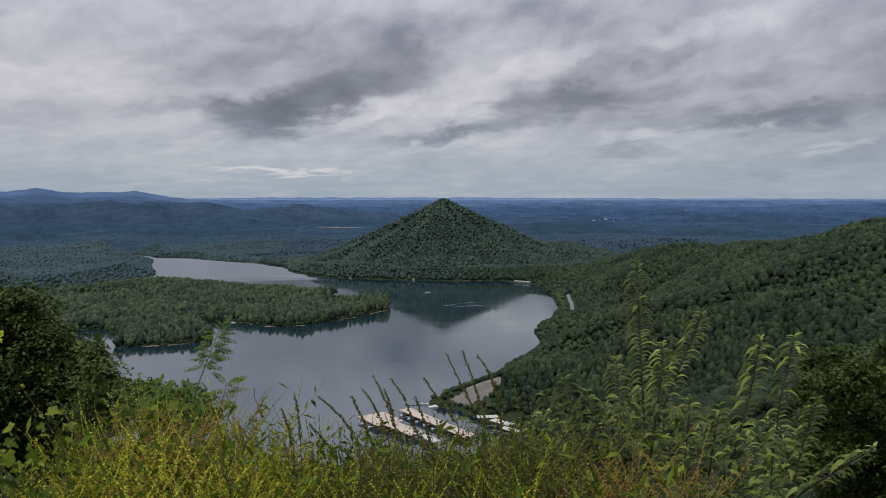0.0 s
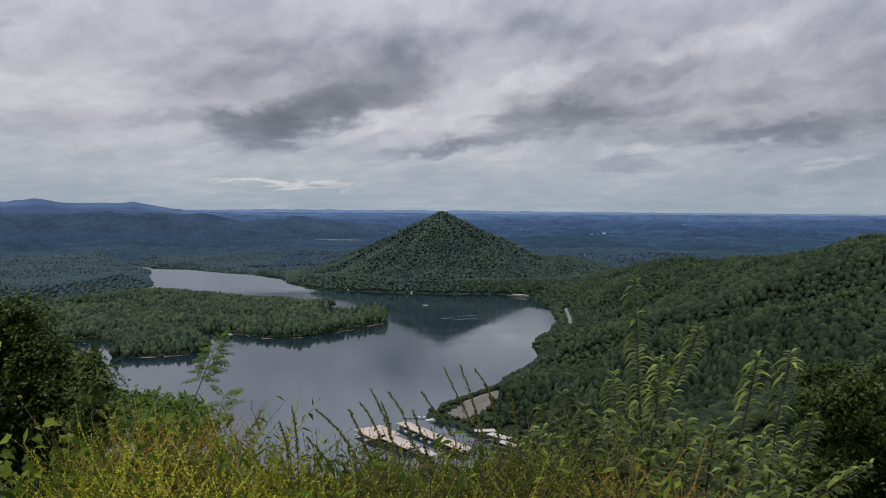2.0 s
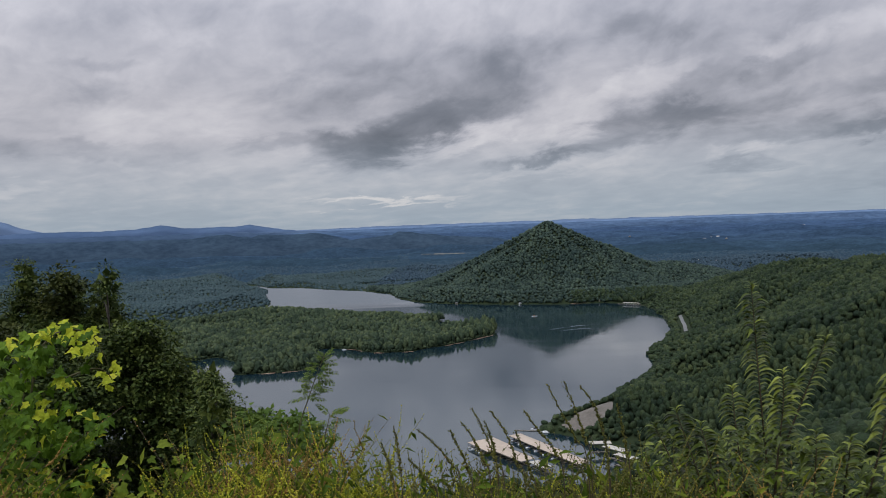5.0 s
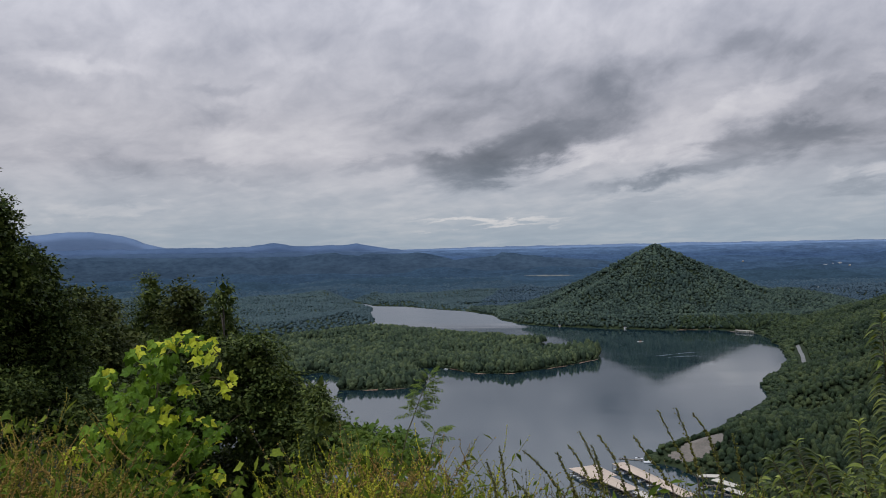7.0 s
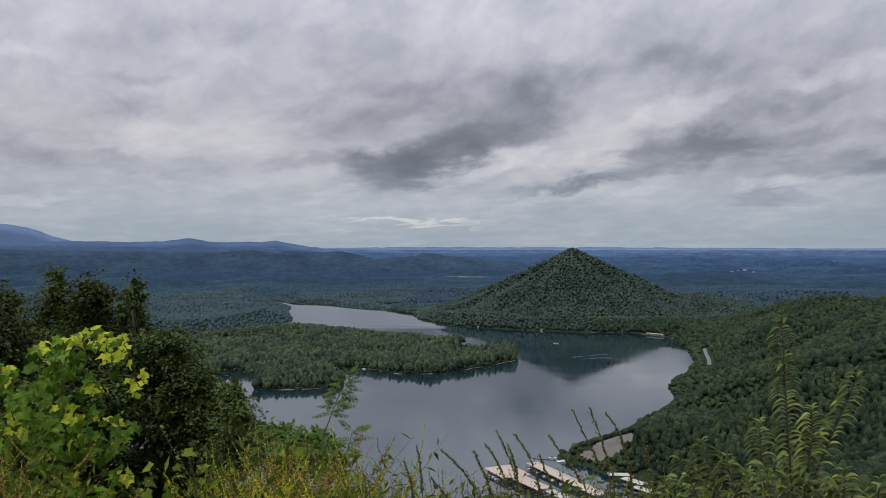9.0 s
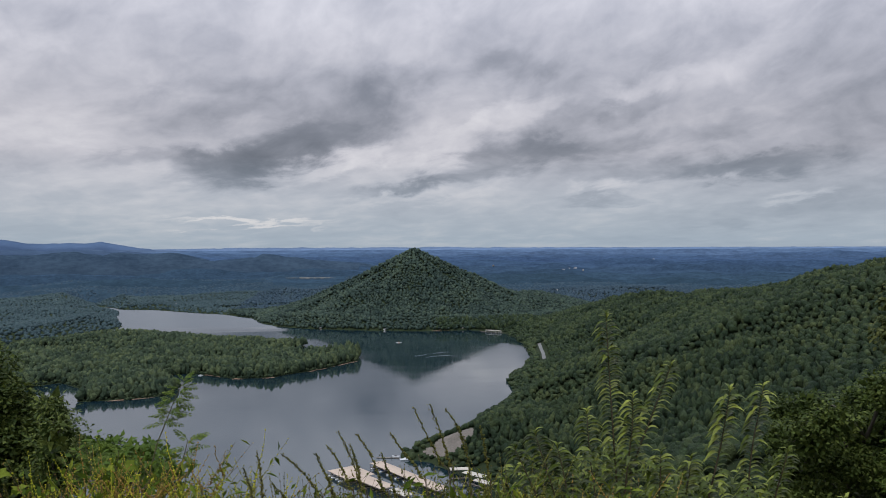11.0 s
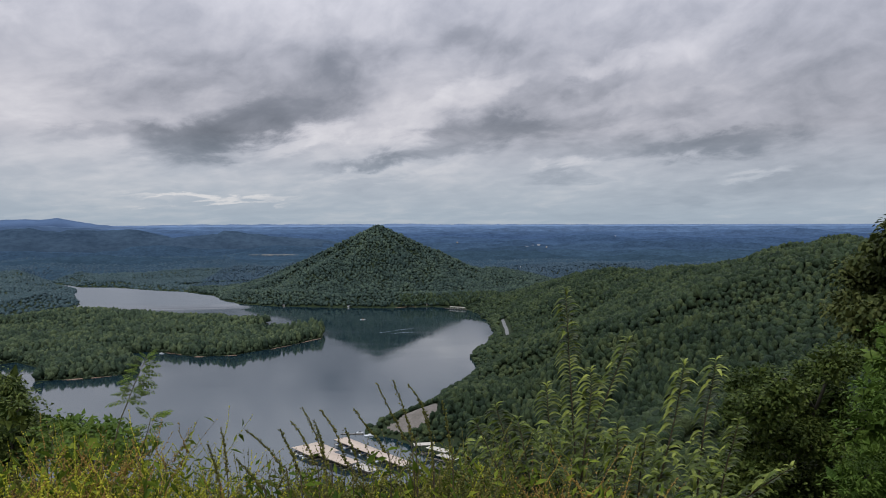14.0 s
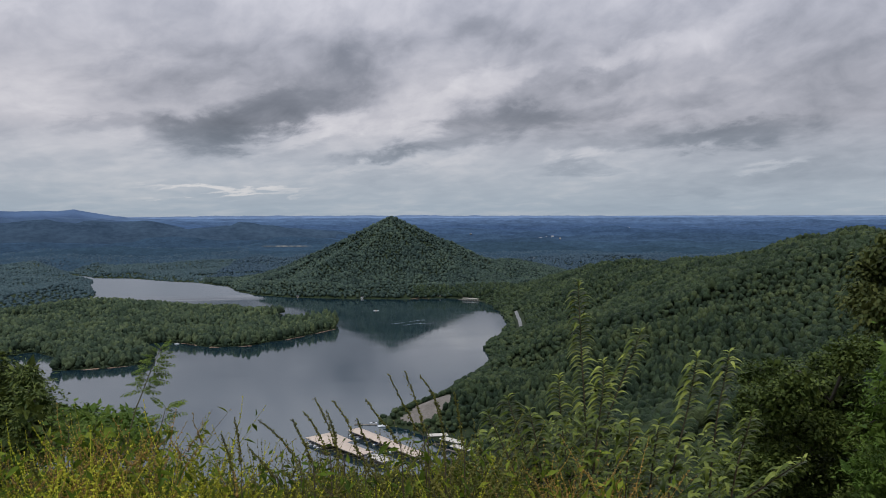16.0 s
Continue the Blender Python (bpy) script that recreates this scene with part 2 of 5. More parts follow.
M_RANGE_FAR = hazed_material("pale_haze_mountain", (0.118, 0.172, 0.268), (0.150, 0.212, 0.320), 0.005)

m, nt, b = start_material("lake_water", 0.06)
b.inputs["IOR"].default_value = 1.42
b.inputs["Base Color"].default_value = (0.008, 0.021, 0.029, 1)
b.inputs["Specular Tint"].default_value = (0.85, 0.96, 1.0, 1)
b.inputs["Specular IOR Level"].default_value = 3.0
pos = position(nt)
st = add_node(nt, "ShaderNodeMapping")
st.inputs["Scale"].default_value = (0.7, 1.6, 1.0)
nt.links.new(pos, st.inputs[0])
ripple = noise_tex(nt, st.outputs[0], 0.35, 4, 0.6)
calm = noise_tex(nt, st.outputs[0], 0.006, 4, 0.55, 1.2)
wy = add_node(nt, "ShaderNodeSeparateXYZ")
nt.links.new(pos, wy.inputs[0])
arm_rough = fit_range(nt, wy.outputs[1], 2060.0, 2300.0, 0.0, 0.06)
nt.links.new(calc(nt, "ADD", arm_rough, fit_range(nt, calm, 0.4, 0.62, 0.045, 0.10)), b.inputs["Roughness"])
bumped(nt, b, ripple, 0.012, 0.4)
# constant tilt added to the upper arm's normals, to mirror higher, brighter sky
lean = add_node(nt, "ShaderNodeVectorMath")
lean.operation = "NORMALIZE"
arm_tilt = fit_range(nt, wy.outputs[1], 2040.0, 2200.0, 0.0, 1.0)
nt.links.new(xyz(nt, calc(nt, "MULTIPLY", arm_tilt, 0.014), calc(nt, "MULTIPLY", arm_tilt, -0.12), 1.0), lean.inputs[0])
nt.links.new(lean.outputs[0], b.inputs["Normal"].links[0].from_node.inputs["Normal"])
M_WATER = m

# ---- land: heights from a plan ----
rng = np.random.default_rng(7)
LATTICE = rng.random((256, 256))


def value_noise(x, y):
    xi, yi = np.floor(x).astype(int), np.floor(y).astype(int)
    fx, fy = x - xi, y - yi
    fx, fy = fx * fx * (3 - 2 * fx), fy * fy * (3 - 2 * fy)
    a, b2 = LATTICE[xi % 256, yi % 256], LATTICE[(xi + 1) % 256, yi % 256]
    c, d = LATTICE[xi % 256, (yi + 1) % 256], LATTICE[(xi + 1) % 256, (yi + 1) % 256]
    return (a * (1 - fx) + b2 * fx) * (1 - fy) + (c * (1 - fx) + d * fx) * fy - 0.5


def fbm(x, y, size, octaves=4):
    total, amp = 0.0, 1.0
    for k in range(octaves):
        total = total + amp * value_noise(x / size + 17.3 * k, y / size + 9.1 * k)
        size, amp = size / 2.1, amp * 0.5
    return total


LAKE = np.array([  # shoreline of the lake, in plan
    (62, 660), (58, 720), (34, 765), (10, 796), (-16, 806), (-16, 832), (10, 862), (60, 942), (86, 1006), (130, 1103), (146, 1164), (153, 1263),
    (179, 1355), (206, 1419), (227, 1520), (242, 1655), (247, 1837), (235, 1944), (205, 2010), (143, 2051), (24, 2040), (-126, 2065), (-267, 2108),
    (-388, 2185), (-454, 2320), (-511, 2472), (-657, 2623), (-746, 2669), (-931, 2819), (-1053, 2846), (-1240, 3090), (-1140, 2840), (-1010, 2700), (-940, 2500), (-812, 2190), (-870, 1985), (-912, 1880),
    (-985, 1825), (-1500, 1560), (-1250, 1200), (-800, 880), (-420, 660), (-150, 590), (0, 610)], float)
SPIT = np.array([  # the wooded peninsula in the lake
    (-1300, 1320), (-760, 1120), (-668, 1120), (-628, 1240), (-580, 1300), (-505, 1225), (-481, 1133), (-423, 1146), (-366, 1178), (-372, 1262),
    (-445, 1345), (-398, 1372), (-364, 1367), (-303, 1319), (-237, 1330), (-169, 1412), (-109, 1512), (-106, 1560), (-135, 1592), (-195, 1598),
    (-270, 1590), (-330, 1600), (-300, 1660), (-245, 1700), (-236, 1755), (-312, 1775), (-400, 1800), (-475, 1850), (-590, 1925), (-690, 1955), (-800, 1880), (-850, 1800), (-875, 1690), (-1300, 1460)], float)


def inside(poly, x, y):
    hit = np.zeros(np.shape(x), bool)
    for (ax, ay), (bx, by) in zip(poly, np.roll(poly, -1, 0)):
        cross = (ay > y) != (by > y)
        hit ^= cross & (x < (bx - ax) * (y - ay) / (by - ay if by != ay else 1e-9) + ax)
    return hit


def line_distance(points, x, y, closed=True):
    """Distance to a line of points (x, y[, z]) and the z of the nearest place on it."""
    best, height = np.full(np.shape(x), 1e9), np.zeros(np.shape(x))
    ends = np.roll(points, -1, 0) if closed else points[1:]
    for a, c in zip(points, ends):
        ab = c[:2] - a[:2]
        u = np.clip(((x - a[0]) * ab[0] + (y - a[1]) * ab[1]) / (ab @ ab), 0, 1)
        d = np.hypot(x - a[0] - u * ab[0], y - a[1] - u * ab[1])
        if len(a) > 2:
            height = np.where(d < best, a[2] + u * (c[2] - a[2]), height)
        best = np.minimum(best, d)
    return best, height


def ragged(x, y):
    """Plan coordinates bent a little, so that shores run unevenly."""
    return x + 9 * fbm(x, y, 60, 3), y + 9 * fbm(x + 400, y, 60, 3)


def on_spit(x, y):
    return inside(SPIT, *ragged(x, y))


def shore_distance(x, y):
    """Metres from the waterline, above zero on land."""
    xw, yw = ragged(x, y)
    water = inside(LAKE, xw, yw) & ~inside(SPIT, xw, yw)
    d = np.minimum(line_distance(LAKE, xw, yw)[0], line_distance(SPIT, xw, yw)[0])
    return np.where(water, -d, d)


CREST_VIEW = np.array([  # the long ridge across the valley: azimuth, distance, elevation of its treetops
    (11.4, 2122, -4.55), (12.4, 2040, -4.19), (14.06, 1920, -3.65), (15.0, 1840, -3.33), (15.7, 1790, -3.11), (16.5, 1725, -2.94), (17.3, 1680, -2.97), (18.07, 1640, -3.13), (18.9, 1600, -3.24), (19.64, 1572, -3.26),
    (20.4, 1540, -3.08), (21.0, 1512, -2.91), (21.95, 1465, -2.80), (22.9, 1410, -2.80), (23.84, 1362, -2.78), (24.8, 1318, -2.56), (25.7, 1275, -2.27), (26.6, 1235, -1.92), (27.5, 1197, -1.56), (28.4, 1162, -1.17),
    (29.23, 1132, -0.86), (29.9, 1108, -0.70), (30.93, 1068, -0.64), (31.93, 1025, -0.67), (32.9, 985, -1.0), (35, 910, -1.5), (38, 812, -1.6)], float)
CREST_TREES = 11.0
CREST = np.stack([CREST_VIEW[:, 1] * np.sin(np.radians(CREST_VIEW[:, 0])), CREST_VIEW[:, 1] * np.cos(np.radians(CREST_VIEW[:, 0])),
                  EYE + CREST_VIEW[:, 1] * np.tan(np.radians(CREST_VIEW[:, 2])) - CREST_TREES], 1)
CREST = np.concatenate([CREST, [(330, 280, 200), (70, -40, 217)]])
CONE_R = np.array([0, 30, 100, 155, 250, 340, 430, 520, 640], float)
CONE_Z = np.array([207, 192, 159, 130, 84, 48, 21, 5, 0], float)


def ground(x, y):
    """Height of the land at x, y."""
    x, y = np.asarray(x, float), np.asarray(y, float)
    d = np.hypot(x, y)
    low_land = 16 + 26 * fbm(x, y, 420) + 10 * fbm(x + 900, y, 120, 3)
    # the plain lifts towards the skyline
    k = np.clip((4950 - d) / (4950 - 2900), 0, 1.2)
    dip = np.radians(0.10 + 4.0 * k ** 1.25)
    plain = EYE - d * np.tan(dip) + np.clip((d - 2900) / 500, 0, 1) * np.clip((4900 - d) / 600, 0.1, 1) * ((46 - 24 * np.clip((d - 3300) / 600, 0, 1)) * fbm(x, y, 420, 4))
    h = np.where(d > 2900, np.maximum(plain, low_land * np.clip((3400 - d) / 500, 0, 1)), low_land)
    # the cone-shaped hill, with a shoulder on one side
    cx, cy = x - 0, y - 2550
    r = np.hypot(np.where(cx > 0, cx * 0.93, cx), cy) * (1 + 0.10 * fbm(x, y, 160, 3))
    r = r + 26 * np.clip(r / 120, 0, 1) * np.abs(np.sin(np.arctan2(cx, -cy) * 9 + 3 * fbm(x, y, 220, 3))) - 13
    cone = np.interp(r, CONE_R, CONE_Z)
    shoulder = 52 * np.exp(-((x - 430) / 190) ** 2 - ((y - 2480) / 260) ** 2)
    h = np.maximum(h, np.maximum(cone, shoulder + 0.4 * cone))
    # rise in the middle of the peninsula
    h = np.where(on_spit(x, y), 2 + 6 * np.clip((-x - 200) / 200, 0, 1) + 16 * np.exp(-((x + 620) / 260) ** 2 - ((y - 1720) / 190) ** 2) + 17 * np.maximum(fbm(x, y, 120, 3), -0.2) * np.clip((-x - 120) / 200, 0, 1), h)
    dist, top = line_distance(CREST, x, y, closed=False)
    # spurs and gullies run down from the crest
    gully = 1 + 0.62 * fbm(x, y, 190, 4)
    spur = np.clip(dist / 110, 0, 1) * (34 * fbm(x + 310, y + 70, 210, 3) + 12 * fbm(x, y + 500, 80, 2))
    h = np.maximum(h, top - 0.40 * dist * gully + spur)
    # the mountain that carries the lookout
    front = np.interp(y + 0.04 * np.abs(x), [-400, -30, -3, 0.8, 5, 10, 30, 100, 300, 620, 900], [232, 221, 218.5, 218.4, 217.5, 215.4, 203, 166, 94, 0, -90])
    front = front + np.clip(d / 60 - 0.6, 0, 1) * 9 * fbm(x, y, 140, 3)
    h = np.maximum(h, front)
    shore = shore_distance(x, y)
    bank_slope = np.where(on_spit(x, y), 0.14, 0.42)
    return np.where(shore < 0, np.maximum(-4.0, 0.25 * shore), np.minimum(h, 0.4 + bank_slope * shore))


def tree_height(x, y):
    """Usual height of the trees that stand at x, y: low on the near shore and the ridge, tall on the peninsula."""
    shore = shore_distance(x, y)
    h = np.clip(5 + 0.10 * shore, 5, CREST_TREES)
    h = np.where(on_spit(x, y), 15.0 + 5 * np.clip((x + 260) / 120, 0, 1), h)
    h = np.where((y > 2000) & (x < 420), 14.0, h)
    return np.where(~on_spit(x, y) & (x < -380), 11.0, h)


def part(name, bm, material, parent=None, label="", smooth=False):
    """Link a bmesh as one mesh object, under a thing where one is given."""
    me = bpy.data.meshes.new(name)
    bm.to_mesh(me)
    bm.free()
    return finish(name, me, material, parent, label, smooth)


def finish(name, me, material, parent=None, label="", smooth=False):
    for one in material if isinstance(material, (list, tuple)) else [material]:
        me.materials.append(one)
    if smooth:
        me.shade_smooth()
    ob = new(name, me)
    if parent is not None:
        ob.parent = parent
    if label:
        tagged(ob, label)
    return ob


def mesh_from(name, verts, faces):
    me = bpy.data.meshes.new(name)
    verts, faces = np.asarray(verts, np.float32), np.asarray(faces, np.int32)
    me.vertices.add(len(verts))
    me.vertices.foreach_set("co", verts.ravel())
    n = faces.shape[1]
    me.loops.add(faces.size)
    me.loops.foreach_set("vertex_index", faces.ravel())
    me.polygons.add(len(faces))
    me.polygons.foreach_set("loop_start", np.arange(0, faces.size, n, dtype=np.int32))
    me.update(calc_edges=True)
    return me


def polar_sheet(angles, radii):
    """Vertices and quads of a sheet round the lookout; angles in degrees, clockwise from ahead."""
    a, r = np.meshgrid(np.radians(angles), radii, indexing="ij")
    x, y = r * np.sin(a), r * np.cos(a)
    n, m2 = len(angles), len(radii)
    i, j = np.meshgrid(np.arange(n - 1), np.arange(m2 - 1), indexing="ij")
    q = (i * m2 + j).ravel()
    return x.ravel(), y.ravel(), np.stack([q, q + 1, q + m2 + 1, q + m2], 1)[:, ::-1]


VIEW = np.concatenate([np.arange(-180, -52, 4.0), np.arange(-52, 44, 0.28), np.arange(44, 180.1, 4.0)])
near_r = np.concatenate([[0.0, 0.6, 1.2, 2, 3, 4, 6, 9, 13, 18, 25, 35, 50, 70, 95, 130, 170, 220, 280, 350, 430, 500], np.arange(540, 1300, 9), np.arange(1300, 2300, 14), np.linspace(2300, 3300, 46)])
gx, gy, gq = polar_sheet(VIEW, near_r)
me = mesh_from("ground", np.stack([gx, gy, ground(gx, gy)], 1), gq)
tagged(finish("ground", me, M_FLOOR, smooth=True), "dark leaf-littered forest soil on mountain slopes", "ground", kind="structure")


def belt(name, r0, r1, step, material, label, drop=0.0):
    bx, by, bq = polar_sheet(VIEW, np.linspace(r0, r1 + 2, int((r1 - r0) / step) + 2))
    ob = finish(name, mesh_from(name, np.stack([bx, by, ground(bx, by) - drop], 1), bq), material, smooth=True)
    tagged(ob, label, "backdrop", kind="structure")


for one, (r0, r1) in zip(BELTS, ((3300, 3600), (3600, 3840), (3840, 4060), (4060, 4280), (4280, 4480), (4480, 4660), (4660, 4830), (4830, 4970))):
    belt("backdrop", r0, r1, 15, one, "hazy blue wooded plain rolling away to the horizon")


def mountain_range(name, dist, depth, points, material, label, foot=None):
    """A far range: rounded ridge whose crest runs through (azimuth, elevation) points."""
    a0 = np.arange(points[0][0], points[-1][0], 0.12)
    e = np.interp(a0, [p[0] for p in points], [p[1] for p in points])
    e = e + 0.055 * fbm(a0 * 10, a0 * 0 + dist, 9, 4)
    verts, rings = [], 7
    for k in range(rings):
        u = k / (rings - 1) * 2 - 1
        rr = dist + u * depth
        top = EYE + dist * np.tan(np.radians(e))
        base = EYE - dist * np.tan(np.radians(3.6 if foot is None else foot))
        z = base + (top - base) * (1 - u * u) + 5 * fbm(a0 * 14, a0 * 0 + rr, 11, 3) * (1 - abs(u))
        verts.append(np.stack([rr * np.sin(np.radians(a0)), rr * np.cos(np.radians(a0)), z], 1))
    n = len(a0)
    i, j = np.meshgrid(np.arange(rings - 1), np.arange(n - 1), indexing="ij")
    q = (i * n + j).ravel()
    ob = finish(name, mesh_from(name, np.concatenate(verts), np.stack([q, q + 1, q + n + 1, q + n], 1)), material, smooth=True)
    tagged(ob, label, "mountain", kind="structure")


mountain_range("backdrop_mountains", 4900, 65, [(-60, 0.9), (-50, 1.0), (-43, 1.35), (-41, 1.55), (-39.5, 1.58), (-37.5, 1.25), (-35.4, 0.5), (-33.5, 0.1), (-31, -0.4)], M_RANGE_FAR, "pale haze-blue distant mountain under low cloud")
mountain_range("backdrop_hills", 4860, 50, [(-60, 0.3), (-36, 0.35), (-30.5, 0.32), (-29, 0.40), (-27.5, 0.58), (-26, 0.36), (-24, 0.32), (-22.6, 0.36), (-21.5, 0.45), (-20.4, 0.22), (-18.5, -0.02), (-16.5, -0.35), (-14, -0.6), (-10, -1.0)], M_RANGE, "long haze-blue mountain ridge on the skyline")
mountain_range("backdrop_hills", 4760, 60, [(-24, -0.6), (-22.6, -0.12), (-22, -0.10), (-21, -0.16), (-19.8, -0.10), (-18.6, -0.18), (-17.4, -0.14), (-16.3, -0.28), (-14.5, -0.33), (-12.4, -0.36), (-10.5, -0.42), (-8.2, -0.40), (-6.4, -0.45), (-4, -0.6)], HILL_PALE, "pale haze-blue hills behind darker foothills")
mountain_range("backdrop_hills", 4640, 90, [(-56, 0.0), (-40, -0.02), (-37, 0.02), (-34, -0.04), (-31, -0.02), (-29, -0.10), (-27, -0.06), (-25, -0.14), (-23, -0.12), (-20, -0.22), (-17, -0.50), (-15, -0.8)], HILL_MID, "haze-blue wooded hills below the far mountains")
mountain_range("backdrop_foothills", 4080, 170, [(-52, -0.25), (-40, -0.18), (-35, -0.32), (-30, -0.38), (-27, -0.43), (-25.4, -0.38), (-23.8, -0.22), (-23.2, -0.18), (-22.4, -0.38), (-21.4, -0.48), (-20.9, -0.30), (-20.0, -0.36), (-18.6, -0.44), (-17.3, -0.32), (-16.5, -0.36), (-15.5, -0.66), (-14.6, -0.88), (-13.2, -0.90), (-12.4, -0.76), (-11.4, -0.70), (-10.9, -0.46), (-10.2, -0.50), (-9.2, -0.70), (-8.0, -0.78), (-7.2, -0.92), (-5.6, -1.0), (-3.5, -1.2), (-1, -1.7)], HILL_DARK, "dark haze-blue wooded foothills beyond the lake", foot=2.4)
mountain_range("backdrop_skyline", 4900, 40, [(-20, -0.12), (-12, -0.02), (-4, -0.02), (2, -0.02), (6, -0.06), (20, -0.10), (45, -0.12)], M_RANGE_FAR, "faint pale haze-blue skyline hills")


def plain_hills(dist, seed, az0, az1, amp, material):
    """Low swells of the wooded plain, one behind another."""
    k = (4950 - dist) / 2050
    a = np.arange(az0, az1, 0.4)
    swell = fbm(a * 10 + 77 * seed, a * 0 + 31 * seed, 42, 3)
    e = -(0.10 + 4.0 * k ** 1.25) + amp * np.clip(swell + 0.08, -0.25, 1) * 2.6 + 0.05
    mountain_range("backdrop_hills", dist, 120, list(zip(a.tolist(), e.tolist())), material, "low wooded swell of the hazy plain", foot=0.10 + 4.0 * k ** 1.25 + 0.5)


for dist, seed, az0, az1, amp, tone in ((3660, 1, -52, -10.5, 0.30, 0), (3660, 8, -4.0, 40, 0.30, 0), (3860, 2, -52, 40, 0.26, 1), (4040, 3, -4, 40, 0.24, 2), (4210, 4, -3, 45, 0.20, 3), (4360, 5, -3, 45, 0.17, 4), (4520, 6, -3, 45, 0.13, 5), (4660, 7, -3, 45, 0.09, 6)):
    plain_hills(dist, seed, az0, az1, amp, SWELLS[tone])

# ---- water ----
bm = bmesh.new()
bmesh.ops.create_grid(bm, x_segments=2, y_segments=2, size=1)
bmesh.ops.transform(bm, matrix=Matrix.Translation((-650, 1720, 0)) @ Matrix.Diagonal((1000, 1220, 1, 1)), verts=bm.verts)
tagged(part("water", bm, M_WATER), "calm dark lake water with faint ripples reflecting cloud", "lake", kind="structure")

# ---- woods ----
LOT = np.array([(4, 812), (20, 826), (34, 842), (66, 862), (70, 826), (52, 794), (26, 792)], float)
ROAD = np.array([(120, 960), (165, 1097), (177, 1150), (180, 1215), (200, 1310), (236, 1408), (252, 1517), (268, 1671), (273, 1780), (264, 1900), (248, 1965)], float)


def crown_shape(sub, lobes, seed, taper=0.0):
    """A crown of unit radius heaped up from rounded boughs, its foot cut away; taper narrows it to a pointed top."""
    own = random.Random(seed)
    tips = [Vector((own.gauss(0, 1), own.gauss(0, 1), own.gauss(0.35, 0.8))).normalized() for _ in range(lobes)]
    bm = bmesh.new()
    bmesh.ops.create_icosphere(bm, subdivisions=sub, radius=1)
    for v in bm.verts:
        d = v.co.normalized()
        near = max(math.exp(-((d - q).length / 0.55) ** 2) for q in tips)
        v.co = d * (0.66 + 0.42 * near + own.uniform(-0.15, 0.15))
        if taper:
            v.co.x *= 1 - taper * max(0.0, d.z + 0.1)
            v.co.y *= 1 - taper * max(0.0, d.z + 0.1)
    bmesh.ops.delete(bm, geom=[v for v in bm.verts if v.co.z < -0.80], context="VERTS")
    bm.verts.ensure_lookup_table()
    bm.verts.index_update()
    vs, fs = np.array([v.co[:] for v in bm.verts]), np.array([[v.index for v in f.verts] for f in bm.faces])
    bm.free()
    return vs, fs


SHAPES_FINE = [crown_shape(3, 9, k) for k in range(8)]
SHAPES_MID = [crown_shape(2, 6, k + 20) for k in range(14)]
SHAPES_PINE = [crown_shape(2, 6, k + 60, 0.55) for k in range(8)]
SHAPES_FAR = [crown_shape(1, 4, k + 40) for k in range(10)]


def woods(name, x, y, radius, shapes, material, label, height=1.0, uneven=0.22, smooth=False):
    """One wood of many crowns standing on the land at x, y."""
    patch = fbm(x, y, 60, 3) + 0.3 * fbm(x + 90, y, 25, 2)
    tall = height * tree_height(x, y) * (1 + 0.5 * patch) * rng.uniform(1 - uneven, 1 + uneven, len(x))
    radius = radius * (1 + 0.4 * patch)
    z = ground(x, y)
    kind = rng.integers(0, len(shapes), len(x))
    verts, faces, base = [], [], 0
    for k, (vs, fs) in enumerate(shapes):
        s = np.nonzero(kind == k)[0]
        turn = rng.random(len(s)) * 6.283
        c, q = np.cos(turn), np.sin(turn)
        size = radius[s]
        half = np.maximum(0.54 * tall[s], 0.8 * size)
        mid = z[s] + tall[s] - half
        px = x[s, None] + size[:, None] * (vs[None, :, 0] * c[:, None] - vs[None, :, 1] * q[:, None])
        py = y[s, None] + size[:, None] * (vs[None, :, 0] * q[:, None] + vs[None, :, 1] * c[:, None])
        pz = mid[:, None] + half[:, None] * vs[None, :, 2]
        verts.append(np.stack([px, py, pz], 2).reshape(-1, 3))
        faces.append((fs[None] + (base + np.arange(len(s)) * len(vs))[:, None, None]).reshape(-1, 3))
        base += len(s) * len(vs)
    ob = finish(name, mesh_from(name, np.concatenate(verts), np.concatenate(faces)), material, smooth=smooth)
    tagged(ob, label, "forest", kind="stuff")


def in_sight():
    """A map of the treetops' skyline round the lookout, to keep fine crowns for the slopes that it overlooks."""
    azs, ds = np.radians(np.arange(-50, 42, 0.2)), np.arange(100, 3400, 12.0)
    a, d = np.meshgrid(azs, ds, indexing="ij")
    x, y = d * np.sin(a), d * np.cos(a)
    top = np.where(shore_distance(x, y) > 2, ground(x, y) + 0.85 * tree_height(x, y), 0.0)
    lift = np.maximum.accumulate((top - EYE) / d, 1)
    lift = np.concatenate([np.full((len(azs), 1), -9.0), lift[:, :-1]], 1)

    def seen(x, y):
        d = np.hypot(x, y)
        i = np.clip(((np.arctan2(x, y) - azs[0]) / (azs[1] - azs[0])).round().astype(int), 0, len(azs) - 1)
        j = np.clip(((d - 100) / 12.0 - 1.0).astype(int), 0, len(ds) - 1)
        slope = (ground(x, y) + 1.3 * tree_height(x, y) - EYE) / d
        return (slope > lift[i, j] - 0.006) & (slope > -0.30)
    return seen


SEEN = in_sight()


